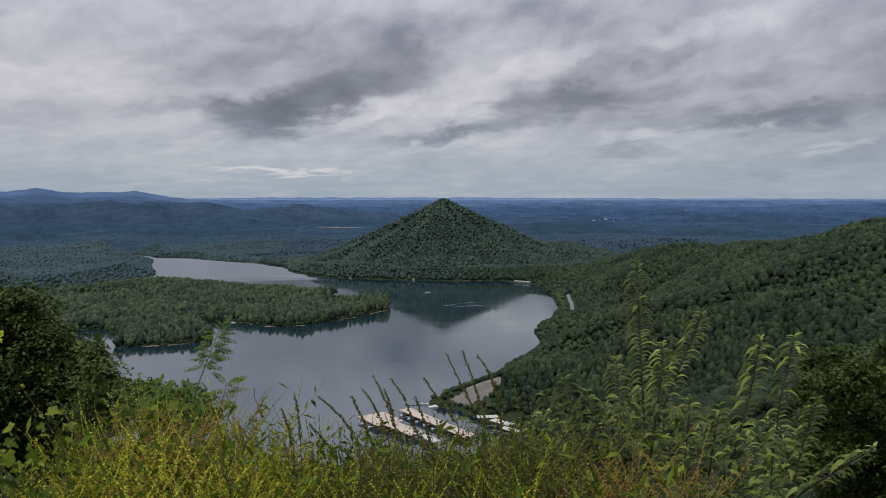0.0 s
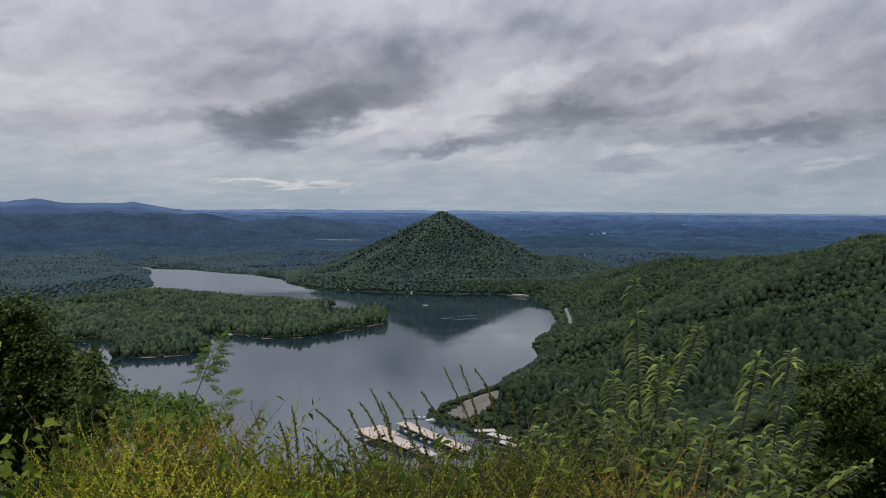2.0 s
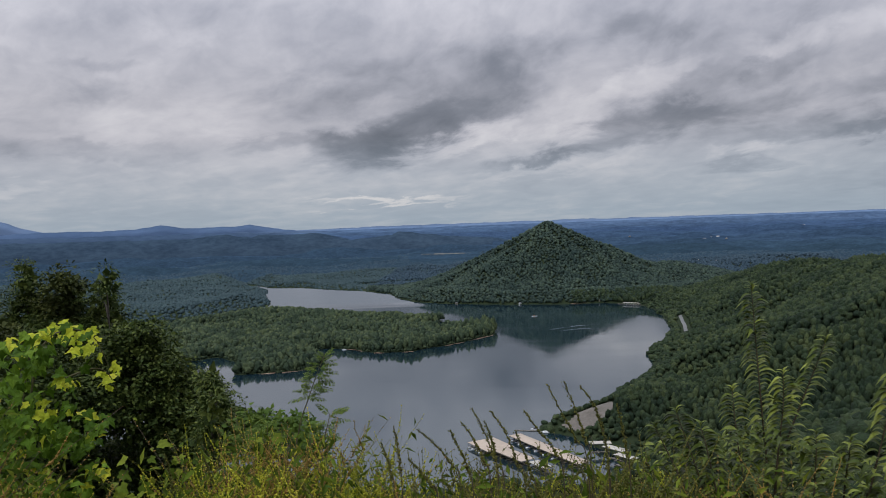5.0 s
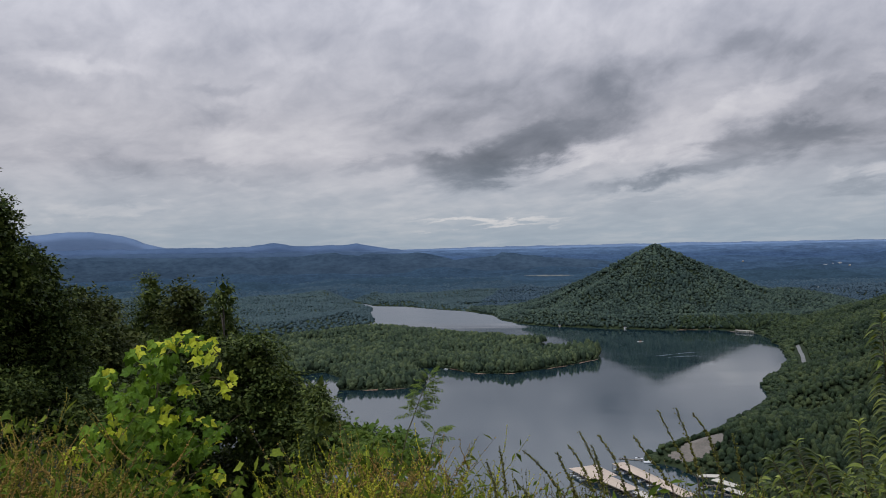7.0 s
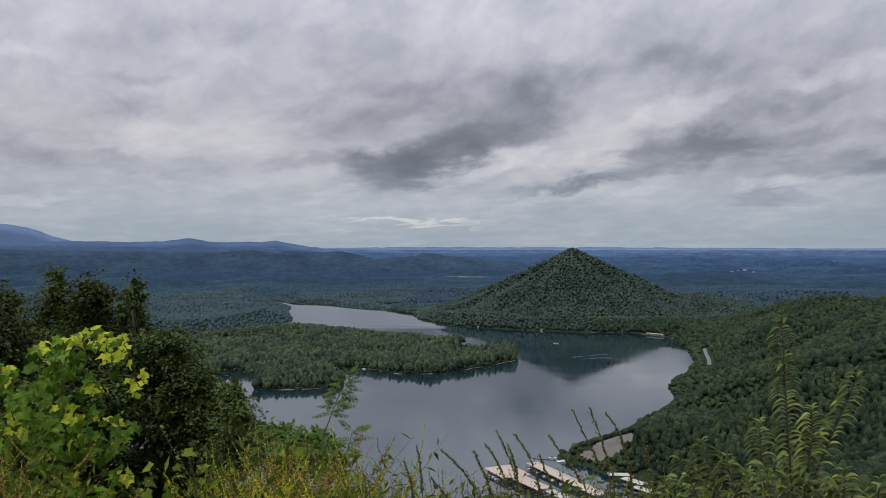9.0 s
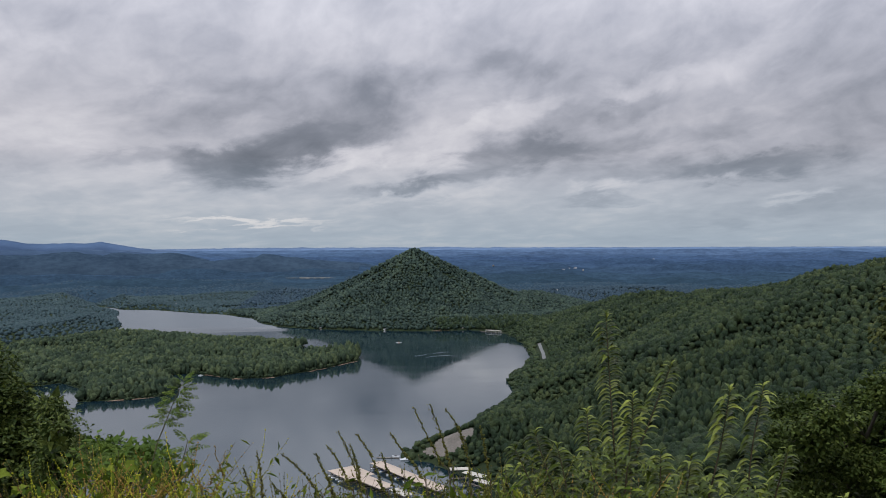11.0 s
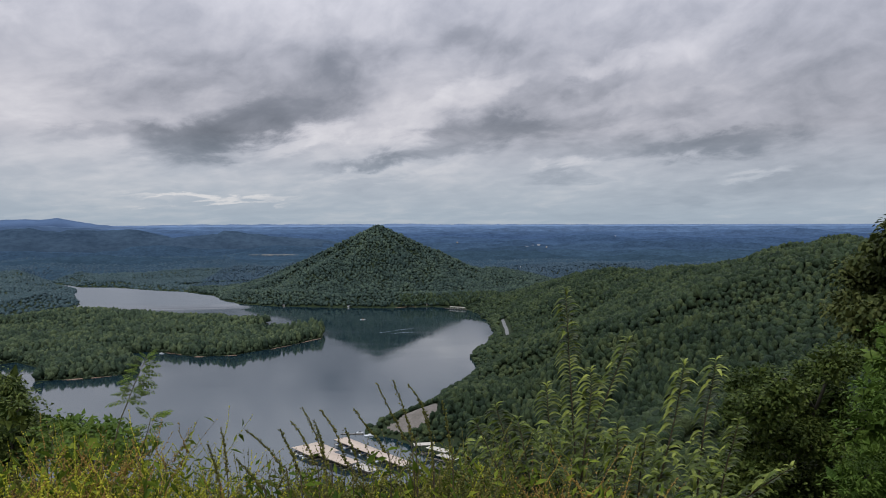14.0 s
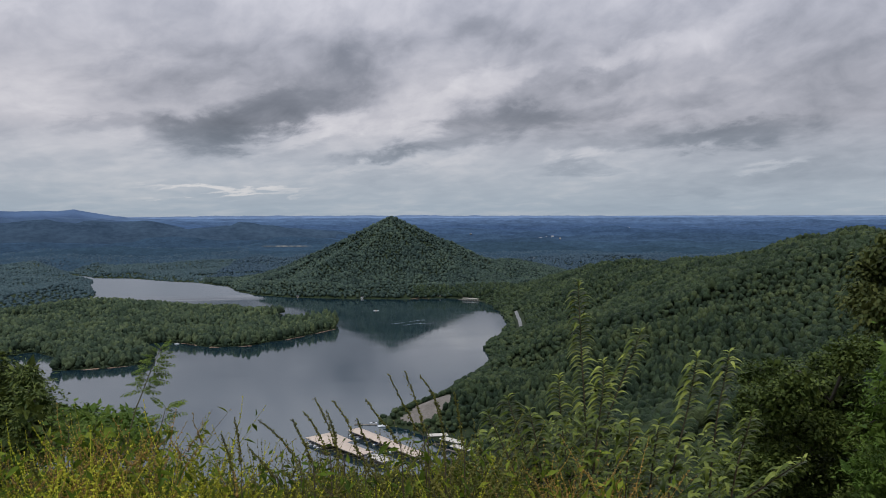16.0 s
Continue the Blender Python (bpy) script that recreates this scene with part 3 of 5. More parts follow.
def wood(name, x, y, r0, r1, shapes, material, label, **more):
    """Fine crowns where the lookout sees them; fewer, broader ones on slopes turned away."""
    s = SEEN(x, y)
    woods(name, x[s], y[s], rng.uniform(r0, r1, int(s.sum())), shapes, material, label, **more)
    x, y = x[~s][::3], y[~s][::3]
    woods(name, x, y, rng.uniform(1.5 * r0, 1.6 * r1, len(x)), SHAPES_FAR, material, label + ", on slopes turned away", **more)


def scatter(x0, x1, y0, y1, step):
    gx, gy = np.meshgrid(np.arange(x0, x1, step), np.arange(y0, y1, step * 0.9))
    gx = gx + (np.arange(gx.shape[0]) % 2 * step * 0.5)[:, None]
    x = gx.ravel() + rng.uniform(-0.45, 0.45, gx.size) * step
    y = gy.ravel() + rng.uniform(-0.45, 0.45, gx.size) * step
    return x, y


def keep(x, y, ok):
    a = np.degrees(np.arctan2(x, y))
    d = np.hypot(x, y)
    shore = shore_distance(x, y)
    clear = (line_distance(ROAD, x, y, closed=False)[0] > np.where((y > 1370) & (y < 1660), 11, 1.0)) & ~inside(LOT, x, y) & ~((x > 30) & (x < 72) & (y > 682) & (y < 752))
    k = ok & (shore > 1.2) & clear & (a > -50) & (a < 42) & (d > 110)
    return x[k], y[k]


# slope under the lookout and the near side of the ridge
x, y = scatter(0, 700, 60, 900, 6.8)
x, y = keep(x, y, np.hypot(x, y) < 900)
close = (x < 330) & (y > 600)
wood("hillside_forest", x[close], y[close], 2.6, 4.3, SHAPES_FINE[:4] + SHAPES_MID, M_NEAR_WOODS, "dense dark green broadleaf trees above the marina")
wood("hillside_forest", x[~close], y[~close], 2.2, 5.2, SHAPES_MID, M_NEAR_WOODS, "dense dark green broadleaf trees on the mountainside", height=0.8)
x, y = scatter(-900, 0, 60, 900, 12.0)
x, y = keep(x, y, np.hypot(x, y) < 900)
wood("hillside_forest", x, y, 4.5, 7.0, SHAPES_MID, M_NEAR_WOODS, "dark green broadleaf trees falling away below the lookout")
x, y = scatter(60, 900, 560, 2120, 7.2)
r = np.hypot(x, y)
x, y = keep(x, y, (r >= 900) & (r < 2100))
wood("ridge_forest", x, y, 2.6, 6.4, SHAPES_MID, M_NEAR_WOODS, "dense dark green broadleaf trees along the ridge", height=0.92)
x, y = scatter(-1300, -80, 1090, 1990, 8.4)
x, y = keep(x, y, on_spit(x, y))
edge = (shore_distance(x, y) < 16) & (y < 1600)
wood("peninsula_forest", x[edge], y[edge], 3.2, 6.4, SHAPES_FINE, M_LAKE_WOODS, "mixed green trees along the peninsula's near shore", uneven=0.3)
wood("peninsula_forest", x[~edge], y[~edge], 3.4, 8.0, SHAPES_MID + SHAPES_PINE[:2], M_LAKE_WOODS, "mixed green trees covering the lake peninsula", uneven=0.24)
x, y = scatter(-900, -80, 1090, 1620, 3.6)
x, y = keep(x, y, on_spit(x, y) & (shore_distance(x, y) < 6))
woods("shore_thicket", x, y, rng.uniform(1.3, 3.0, len(x)), SHAPES_MID[:8], M_LAKE_WOODS, "low bushes overhanging the peninsula's waterline", height=0.26, uneven=0.5)
x, y = scatter(-620, 760, 2000, 2700, 8.8)
x, y = keep(x, y, (np.hypot(x, y) >= 1900) & ((y > 2030) | (x > 260)))
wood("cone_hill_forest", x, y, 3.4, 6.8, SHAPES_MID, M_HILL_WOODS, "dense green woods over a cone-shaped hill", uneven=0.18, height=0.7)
x, y = scatter(-2300, -380, 1550, 3330, 11.6)
x, y = keep(x, y, ~on_spit(x, y) & (np.hypot(x, y) < 3330) & ~((x > -620) & (y < 2700)))
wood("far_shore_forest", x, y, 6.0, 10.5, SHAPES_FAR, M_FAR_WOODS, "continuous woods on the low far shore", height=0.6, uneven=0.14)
x, y = scatter(-620, 2200, 2400, 3330, 13.0)
x, y = keep(x, y, (np.hypot(x, y) < 3330) & ((y >= 2700) | (x > 760)))
wood("valley_forest", x, y, 5.5, 9.0, SHAPES_FAR, M_HAZY_WOODS, "continuous woods in the valley behind the hills")
a, r = np.meshgrid(np.radians(np.arange(-50, 40, 0.25)), np.arange(3320, 3900, 19.0))
a, r = a.ravel() + rng.uniform(-0.0022, 0.0022, a.size), r.ravel() + rng.uniform(-8, 8, a.size)
x, y = r * np.sin(a), r * np.cos(a)
open_land = (np.degrees(a) > -10.2) & (np.degrees(a) < -5.0) & (r > 3440)
thin = rng.random(a.size) < np.clip((3950 - r) / 300, 0.15, 1)
stands = thin & ~open_land & ((np.degrees(a) < -3) | (r < 3560))
woods("distant_forest", x[stands], y[stands], rng.uniform(6, 10.5, int(stands.sum())), SHAPES_FAR, M_HAZY_WOODS, "hazy woods rolling away behind the lake", height=0.35, uneven=0.12)

# ---- roads, banks and buildings round the lake ----


def land_at(at_az, at_el, near=500.0):
    """Where a line of sight from the lookout first meets the land or the lake."""
    d = np.arange(near, 4950, 4.0)
    x, y = d * math.sin(radians(at_az)), d * math.cos(radians(at_az))
    z = np.maximum(ground(x, y), 0.0)
    hit = np.nonzero(z >= EYE + d * math.tan(radians(at_el)))[0]
    k = hit[0] if len(hit) else len(d) - 1
    return float(x[k]), float(y[k]), float(z[k])


def strip(name, line, width, material, label, category, lift=0.35, dense=6.0, kind="structure"):
    """A band laid over the land along a line in plan."""
    pts = []
    for a, c in zip(line[:-1], line[1:]):
        n = max(2, int(np.hypot(*(c - a)) / dense))
        pts += [a + (c - a) * k / n for k in range(n)]
    pts = np.array(pts + [line[-1]])
    way = np.gradient(pts, axis=0)
    way /= np.linalg.norm(way, axis=1)[:, None]
    side = np.stack([way[:, 1], -way[:, 0]], 1)
    rows = [pts + side * width * k for k in (-0.5, -0.17, 0.17, 0.5)]
    mid = ground(pts[:, 0], pts[:, 1])
    verts = [np.stack([r[:, 0], r[:, 1], np.maximum(ground(r[:, 0], r[:, 1]), mid) + lift], 1) for r in rows]
    n = len(pts)
    i, j = np.meshgrid(np.arange(3), np.arange(n - 1), indexing="ij")
    q = (i * n + j).ravel()
    ob = finish(name, mesh_from(name, np.concatenate(verts), np.stack([q, q + 1, q + n + 1, q + n], 1)[:, ::-1]), material, smooth=True)
    tagged(ob, label, category, kind=kind)
    return ob


strip("road", ROAD[5:9], 6.5, M_ROAD, "pale grey road curving round the lake shore", "road", lift=0.8)

bm = bmesh.new()
bmesh.ops.create_grid(bm, x_segments=22, y_segments=22, size=1)
for v in bm.verts:
    lx, ly = 38 + 36 * v.co.x, 826 + 40 * v.co.y
    v.co = (lx, ly, 0)
bmesh.ops.delete(bm, geom=[v for v in bm.verts if not inside(LOT, np.array(v.co.x), np.array(v.co.y))], context="VERTS")
for v in bm.verts:
    v.co.z = float(ground(v.co.x, v.co.y)) + 0.6
tagged(part("pavement", bm, M_GRAVEL, smooth=True), "pale bare gravel lot on a bank above the marina", "car park", kind="structure")


def bank(line, height, width, label):
    """A low bare bank at the waterline."""
    strip("trim", np.array(line, float), width, M_SAND, label, "shore bank", lift=height, dense=5.0)


bank([(-484, 1128), (-452, 1136), (-420, 1142)], 0.63, 3.0, "reddish bare clay bank at the waterline")
bank([(-410, 1146), (-366, 1174)], 0.42, 2.0, "reddish bare clay bank at the waterline")
bank([(-398, 1362), (-362, 1362), (-330, 1336)], 0.42, 2.0, "narrow sandy bank at the waterline")
bank([(-306, 1315), (-270, 1317), (-236, 1326)], 0.56, 3.0, "pale sandy beach below the trees")
bank([(-230, 1332), (-168, 1408), (-108, 1510)], 0.35, 2.0, "narrow sandy bank at the waterline")
bank([(22, 2036), (80, 2044), (143, 2047), (180, 2028)], 0.42, 2.0, "narrow pale bank at the waterline")

M_ROOF_TAN = plain_material("tan_metal_roof", (0.40, 0.315, 0.24), (0.50, 0.40, 0.31), 0.25, 0.5, 0.08)
M_ROOF_WHITE = plain_material("white_metal_roof", (0.40, 0.36, 0.30), (0.50, 0.46, 0.39), 0.4, 0.5, 0.05)
M_ROOF_GREY = plain_material("grey_shingle", (0.16, 0.16, 0.17), (0.26, 0.26, 0.27), 0.5, 0.8, 0.2)
M_TIMBER = plain_material("weathered_timber", (0.14, 0.12, 0.10), (0.26, 0.23, 0.19), 1.2, 0.85, 0.3)
M_STEEL = plain_material("dark_steel", (0.06, 0.06, 0.065), (0.12, 0.12, 0.13), 2.0, 0.5, 0.05, metal=0.6)
M_HULL = plain_material("white_hull", (0.62, 0.62, 0.62), (0.78, 0.78, 0.78), 1.0, 0.3, 0.0)
M_HULL_BLUE = plain_material("blue_canvas", (0.04, 0.07, 0.16), (0.08, 0.12, 0.24), 1.0, 0.7, 0.1)
M_WALL_PALE = plain_material("pale_siding", (0.60, 0.59, 0.57), (0.76, 0.75, 0.72), 0.6, 0.7, 0.1)
M_WALL_TAN = plain_material("tan_siding", (0.24, 0.20, 0.16), (0.33, 0.29, 0.23), 0.6, 0.7, 0.1)
M_DARK_GLASS = plain_material("dark_window", (0.02, 0.025, 0.03), (0.05, 0.055, 0.06), 1.0, 0.1, 0.0)


def box(bm, x0, x1, y0, y1, z0, z1):
    geo = bmesh.ops.create_cube(bm, size=1)["verts"]
    bmesh.ops.transform(bm, matrix=Matrix.Translation(((x0 + x1) / 2, (y0 + y1) / 2, (z0 + z1) / 2)) @ Matrix.Diagonal((x1 - x0, y1 - y0, z1 - z0, 1)), verts=geo)


def hip_roof(l, w, z, rise, hip, thick=0.35):
    bm = bmesh.new()
    for dz in (0, -thick):
        e = [bm.verts.new((sx * l / 2, sy * w / 2, z + dz)) for sx, sy in ((-1, -1), (1, -1), (1, 1), (-1, 1))]
        r = [bm.verts.new((-l / 2 + hip, 0, z + rise + dz)), bm.verts.new((l / 2 - hip, 0, z + rise + dz))]
        fs = [(e[0], e[1], r[1], r[0]), (e[1], e[2], r[1]), (e[2], e[3], r[0], r[1]), (e[3], e[0], r[0])]
        for f in fs:
            bm.faces.new(f if dz == 0 else f[::-1])
        if dz == 0:
            top = e
        else:
            for k in range(4):
                bm.faces.new((top[k], e[k], e[(k + 1) % 4], top[(k + 1) % 4]))
    return bm


def hull(bm, l, w, h, at):
    """A small boat's hull, pointed at the bow."""
    ring = []
    for z, s in ((0.0, 0.72), (h * 0.6, 0.95), (h, 1.0)):
        ring.append([bm.verts.new((at[0] + px * l * (0.9 + 0.1 * s), at[1] + py * w * s, at[2] + z)) for px, py in ((-0.5, -0.5), (0.15, -0.5), (0.38, -0.3), (0.5, 0.0), (0.38, 0.3), (0.15, 0.5), (-0.5, 0.5))])
    for a, c in zip(ring[:-1], ring[1:]):
        for k in range(7):
            bm.faces.new((a[k], a[(k + 1) % 7], c[(k + 1) % 7], c[k]))
    bm.faces.new(ring[-1])
    bm.faces.new(ring[0][::-1])


def covered_dock(cx, cy, length, width, turn, roof, label, rise=1.4, hip=5.0, z=4.6, slips=True):
    """A floating dock under one long roof, with slips along both sides."""
    dock = tagged(new("covered_dock"), label, "boat dock", group="marina docks")
    dock.matrix_world = pose(cx, cy, 0, 0, 0, turn)
    part("roof", hip_roof(length, width, z, rise, hip), roof, dock, "pale metal roof")
    bm = bmesh.new()
    box(bm, -length / 2, length / 2, -1.1, 1.1, 0.25, 0.6)
    for k in range(int(length // 7) + 1):
        px = -length / 2 + 1 + k * 7
        box(bm, px - 0.5, px + 0.5, -width / 2, width / 2, 0.25, 0.55)
    part("deck", bm, M_TIMBER, dock)
    n = int(length // 7)
    for k in range(n + 1):
        for sy in (-1, 1):
            bm = bmesh.new()
            px = -length / 2 + 0.8 + k * (length - 1.6) / max(n, 1)
            box(bm, px - 0.12, px + 0.12, sy * (width / 2 - 0.5) - 0.12, sy * (width / 2 - 0.5) + 0.12, -0.6, z - 0.3)
            part("post", bm, M_STEEL, dock)
    bm = bmesh.new()
    for sy in (-1, 1):
        box(bm, -length / 2 + 0.3, length / 2 - 0.3, sy * (width / 2 - 0.35) - 0.1, sy * (width / 2 - 0.35) + 0.1, z - 0.75, z - 0.36)
    part("beam", bm, M_STEEL, dock)
    return dock


def motor_boat(x, y, turn, length=7.5, label="white motor boat moored under a dock roof", canvas=M_HULL_BLUE):
    boat = tagged(new("motor_boat"), label, "boat", group="moored boats")
    boat.matrix_world = pose(x, y, 0, 0, 0, turn)
    bm = bmesh.new()
    hull(bm, length, length * 0.33, 1.1, (0, 0, -0.2))
    part("hull", bm, M_HULL, boat)
    bm = bmesh.new()
    box(bm, -length * 0.2, length * 0.14, -length * 0.12, length * 0.12, 0.9, 1.8)
    bmesh.ops.bevel(bm, geom=bm.edges[:], offset=0.2, segments=2, affect="EDGES")
    part("canopy", bm, canvas, boat)
    return boat


AX = math.degrees(math.atan2(-93, 65))
covered_dock(-7, 737, 112, 14, AX, M_ROOF_TAN, "long covered boat dock with a tan metal roof")
covered_dock(-61, 748, 38, 30, AX, M_ROOF_TAN, "wide covered boat dock with a tan hipped roof", rise=2.6, hip=12)
covered_dock(-38, 715, 46, 16, AX + 4, M_ROOF_TAN, "covered boat dock with a tan metal roof", z=5.2)
covered_dock(-12, 686, 24, 10, AX, M_ROOF_WHITE, "short covered dock with a white roof", rise=0.8, hip=2)
covered_dock(43, 738, 20, 9, AX + 60, M_ROOF_WHITE, "small shore shelter with a white roof", rise=1.0, hip=2, z=9.5)
covered_dock(55, 716, 24, 9, AX + 10, M_ROOF_WHITE, "long shore shelter with a white roof", rise=1.0, hip=2, z=10.5)
covered_dock(62, 692, 22, 8, AX + 10, M_ROOF_WHITE, "shore shelter with a white roof", rise=1.0, hip=2, z=10.5)
ca, sa = math.cos(radians(AX)), math.sin(radians(AX))
for k, (u, v) in enumerate(((-50, -5), (-36, -5), (-22, -5), (-8, -5), (6, -5), (20, -5), (-43, 5), (-15, 5), (13, 5))):
    motor_boat(-7 + u * ca - v * sa, 737 + u * sa + v * ca, AX + 90 + 180 * (v > 0))
for u, v in ((-15, -13), (-8, -14), (-1, -13), (6, -14), (-17, 4)):
    motor_boat(-61 + u * ca - v * sa, 748 + u * sa + v * ca, AX - 90, canvas=M_STEEL)
motor_boat(-8, 806, 12, 14, "white houseboat moored at a wooded point", M_HULL)
motor_boat(-20, 818, 170, 8, "small dark boat moored at a wooded point", M_STEEL)
motor_boat(-35, 1793, 20, 13, "small orange and green workboat out on the lake", plain_material("orange_canvas", (0.35, 0.14, 0.05), (0.45, 0.22, 0.08), 1.0, 0.7, 0))
motor_boat(-368, 1357, 5, 8, "white boat beached on the peninsula", M_HULL)

# floating walkway out from the point
walkway = tagged(new("floating_walkway"), "narrow grey floating walkway with mooring piles", "walkway")
walkway.matrix_world = pose(-20, 812, 0, 0, 0, 172)
bm = bmesh.new()
box(bm, -4, 20, -0.9, 0.9, 0.2, 0.6)
part("deck", bm, M_TIMBER, walkway)
for k in range(4):
    bm = bmesh.new()
    box(bm, -3 + 7 * k, -2.7 + 7 * k, 0.9, 1.2, -1.5, 2.4)
    part("pile", bm, M_STEEL, walkway)

# long pier along the far shore
pier = tagged(new("lakeside_pier"), "long low pier with a pale roof and railing", "pier")
pier.matrix_world = pose(203, 1990, 0, 0, 0, -36)
bm = bmesh.new()
box(bm, -36, 36, -3, 3, 0.4, 1.0)
part("deck", bm, M_GRAVEL, pier)
part("roof", hip_roof(46, 6.5, 5.0, 0.9, 2), M_ROOF_WHITE, pier)
for k in range(10):
    for sy in (-2.6, 2.6):
        bm = bmesh.new()
        box(bm, -22.4 + k * 4.97, -22.1 + k * 4.97, sy - 0.15, sy + 0.15, -0.6, 4.8)
        part("post", bm, M_WALL_PALE, pier)


def house(x, y, z, turn, l, w, h, wall, roof, label, name="house"):
    """A small gabled house with windows and a door."""
    home = tagged(new(name), label, "house", group="houses round the lake")
    home.matrix_world = pose(x, y, z, 0, 0, turn)
    bm = bmesh.new()
    box(bm, -l / 2, l / 2, -w / 2, w / 2, -1.5, h)
    part("wall", bm, wall, home)
    bm = bmesh.new()
    o = 0.5
    v = [bm.verts.new(p) for p in ((-l / 2 - o, -w / 2 - o, h - 0.2), (l / 2 + o, -w / 2 - o, h - 0.2), (l / 2 + o, w / 2 + o, h - 0.2), (-l / 2 - o, w / 2 + o, h - 0.2), (-l / 2 - o, 0, h + w * 0.3), (l / 2 + o, 0, h + w * 0.3))]
    for f in ((0, 1, 5, 4), (2, 3, 4, 5), (0, 4, 3), (1, 2, 5), (3, 2, 1, 0)):
        bm.faces.new([v[k] for k in f])
    part("roof", bm, roof, home)
    for k in range(3):
        bm = bmesh.new()
        wx = (k - 1) * l * 0.3
        tall = 1.3 if k != 1 else 2.1
        box(bm, wx - 0.6, wx + 0.6, -w / 2 - 0.06, -w / 2 + 0.02, h * 0.5 - 0.6 if k != 1 else 0, (h * 0.5 - 0.6 if k != 1 else 0) + tall)
        part("window" if k != 1 else "door", bm, M_DARK_GLASS, home)
    return home


for k, (hx, hy) in enumerate(((-372, 2230), (-312, 2149), (-201, 2134), (-155, 2104), (-77, 2060), (126, 2060), (-865, 2874), (-762, 2742), (-633, 2645), (-534, 2511), (-324, 1649), (-747, 2902), (-251, 2104))):
    hz = max(1.5, float(ground(hx, hy)))
    house(hx, hy, hz, 20 * (k % 5) - 40, 5.0 + 1.5 * (k % 3), 4.2, 2.2, M_WALL_PALE if k % 3 == 1 else M_WALL_TAN, M_ROOF_GREY,
          "pale lakeside house among trees at the shore" if k % 3 == 1 else "tan lakeside house among trees at the shore")
for k, (ha, he) in enumerate(((10.12, -2.35), (10.73, -2.47), (11.79, -1.64), (12.35, -1.8), (11.32, -1.69), (11.56, -1.89), (8.5, -2.56), (5.84, -1.46), (23.36, -1.31), (23.64, -1.31), (17.23, -1.01), (11.66, -3.35), (10.53, -3.28), (9.51, -2.23), (10.92, -1.77))):
    hx, hy, hz = land_at(ha, he)
    house(hx, hy, hz + 3, 30 * (k % 4) - 30, 8 + 4 * (k % 3), 6, 3, M_WALL_TAN if k % 2 else M_WALL_PALE, M_ROOF_GREY if k % 3 else M_ROOF_WHITE, "white building far off among woods on the plain", "white_building")


# pale hayfield on the plain
f_az = np.linspace(-9.3, -5.7, 25)
verts = []
for side in (0, 1):
    for k, a in enumerate(f_az):
        swell = 0.012 * math.sin(k * 1.9) + 0.010 * math.sin(k * 0.7 + 1)
        e = -2.235 - 0.008 * (a + 7.5) + (1 if side else -1) * (0.038 + swell) * math.sin(math.pi * (k + 0.4) / 25) ** 0.7
        px, py, pz = land_at(float(a), e)
        verts.append((px, py, pz + 1.5))
n = len(f_az)
M_HAY = plain_material("mown_hay", (0.075, 0.085, 0.080), (0.135, 0.135, 0.125), 0.02, 0.95, 0.0)
ob = finish("field", mesh_from("field", verts, [(k, k + 1, n + k + 1, n + k) for k in range(n - 1)]), M_HAY)
tagged(ob, "pale mown hayfield among distant woods", "field", kind="structure")

# wake of a boat on the still water
M_FOAM = plain_material("broken_water", (0.16, 0.18, 0.20), (0.30, 0.33, 0.36), 0.2, 0.4, 0.0)
for x0, y0, length, bend in ((20, 1548, 62, 10.0), (34, 1600, 40, 6.0), (-2, 1572, 30, -4.0)):
    u = np.linspace(0, 1, 24)
    px, py = x0 + length * u, y0 + bend * np.sin(u * 3.0) + 26 * u
    half = 1.1 * np.sin(math.pi * u) ** 0.6 * (0.6 + 0.8 * np.abs(np.sin(u * 23)))
    verts = np.concatenate([np.stack([px, py - half, px * 0 + 0.02], 1), np.stack([px, py + half, px * 0 + 0.02], 1)])
    ob = finish("boat_wake", mesh_from("boat_wake", verts, [(k, k + 1, 25 + k, 24 + k) for k in range(23)]), M_FOAM)
    tagged(ob, "thin pale wake lines on the calm lake", "wake", kind="stuff")

# ---- plants at the lookout ----


def leaf_material(name, tones, sheen=0.35, through_light=0.25, patch=1.5, own_tone=0.5):
    """Living leaves: tone by leaf and by patch, some light passing through."""
    m, nt, b = start_material(name, 0.5)
    b.inputs["Specular IOR Level"].default_value = sheen * 0.3
    b.inputs["Roughness"].default_value = 0.55
    pos = position(nt)
    isl = add_node(nt, "ShaderNodeNewGeometry").outputs["Random Per Island"]
    own = add_node(nt, "ShaderNodeObjectInfo").outputs["Random"]
    p = noise_tex(nt, pos, patch, 3, 0.6)
    v = calc(nt, "ADD", calc(nt, "MULTIPLY", calc(nt, "FRACT", calc(nt, "ADD", isl, own)), own_tone), calc(nt, "MULTIPLY", fit_range(nt, p, 0.2, 0.8, 0.0, 1.0), 1 - own_tone))
    n = len(tones)
    col = ramp(nt, v, [(0.15 + 0.7 * k / (n - 1), c) for k, c in enumerate(tones)])
    g = fit_range(nt, noise_tex(nt, pos, 60.0, 3, 0.6), 0.3, 0.7, 0.75, 1.2)
    col = mixed(nt, 1.0, col, xyz(nt, g, g, g), "MULTIPLY")
    nt.links.new(col, b.inputs["Base Color"])
    t = add_node(nt, "ShaderNodeBsdfTranslucent")
    nt.links.new(col, t.inputs[0])
    mx = add_node(nt, "ShaderNodeMixShader")
    mx.inputs[0].default_value = through_light
    nt.links.new(b.outputs[0], mx.inputs[1])
    nt.links.new(t.outputs[0], mx.inputs[2])
    nt.links.new(mx.outputs[0], nt.nodes["Material Output"].inputs[0])
    return m


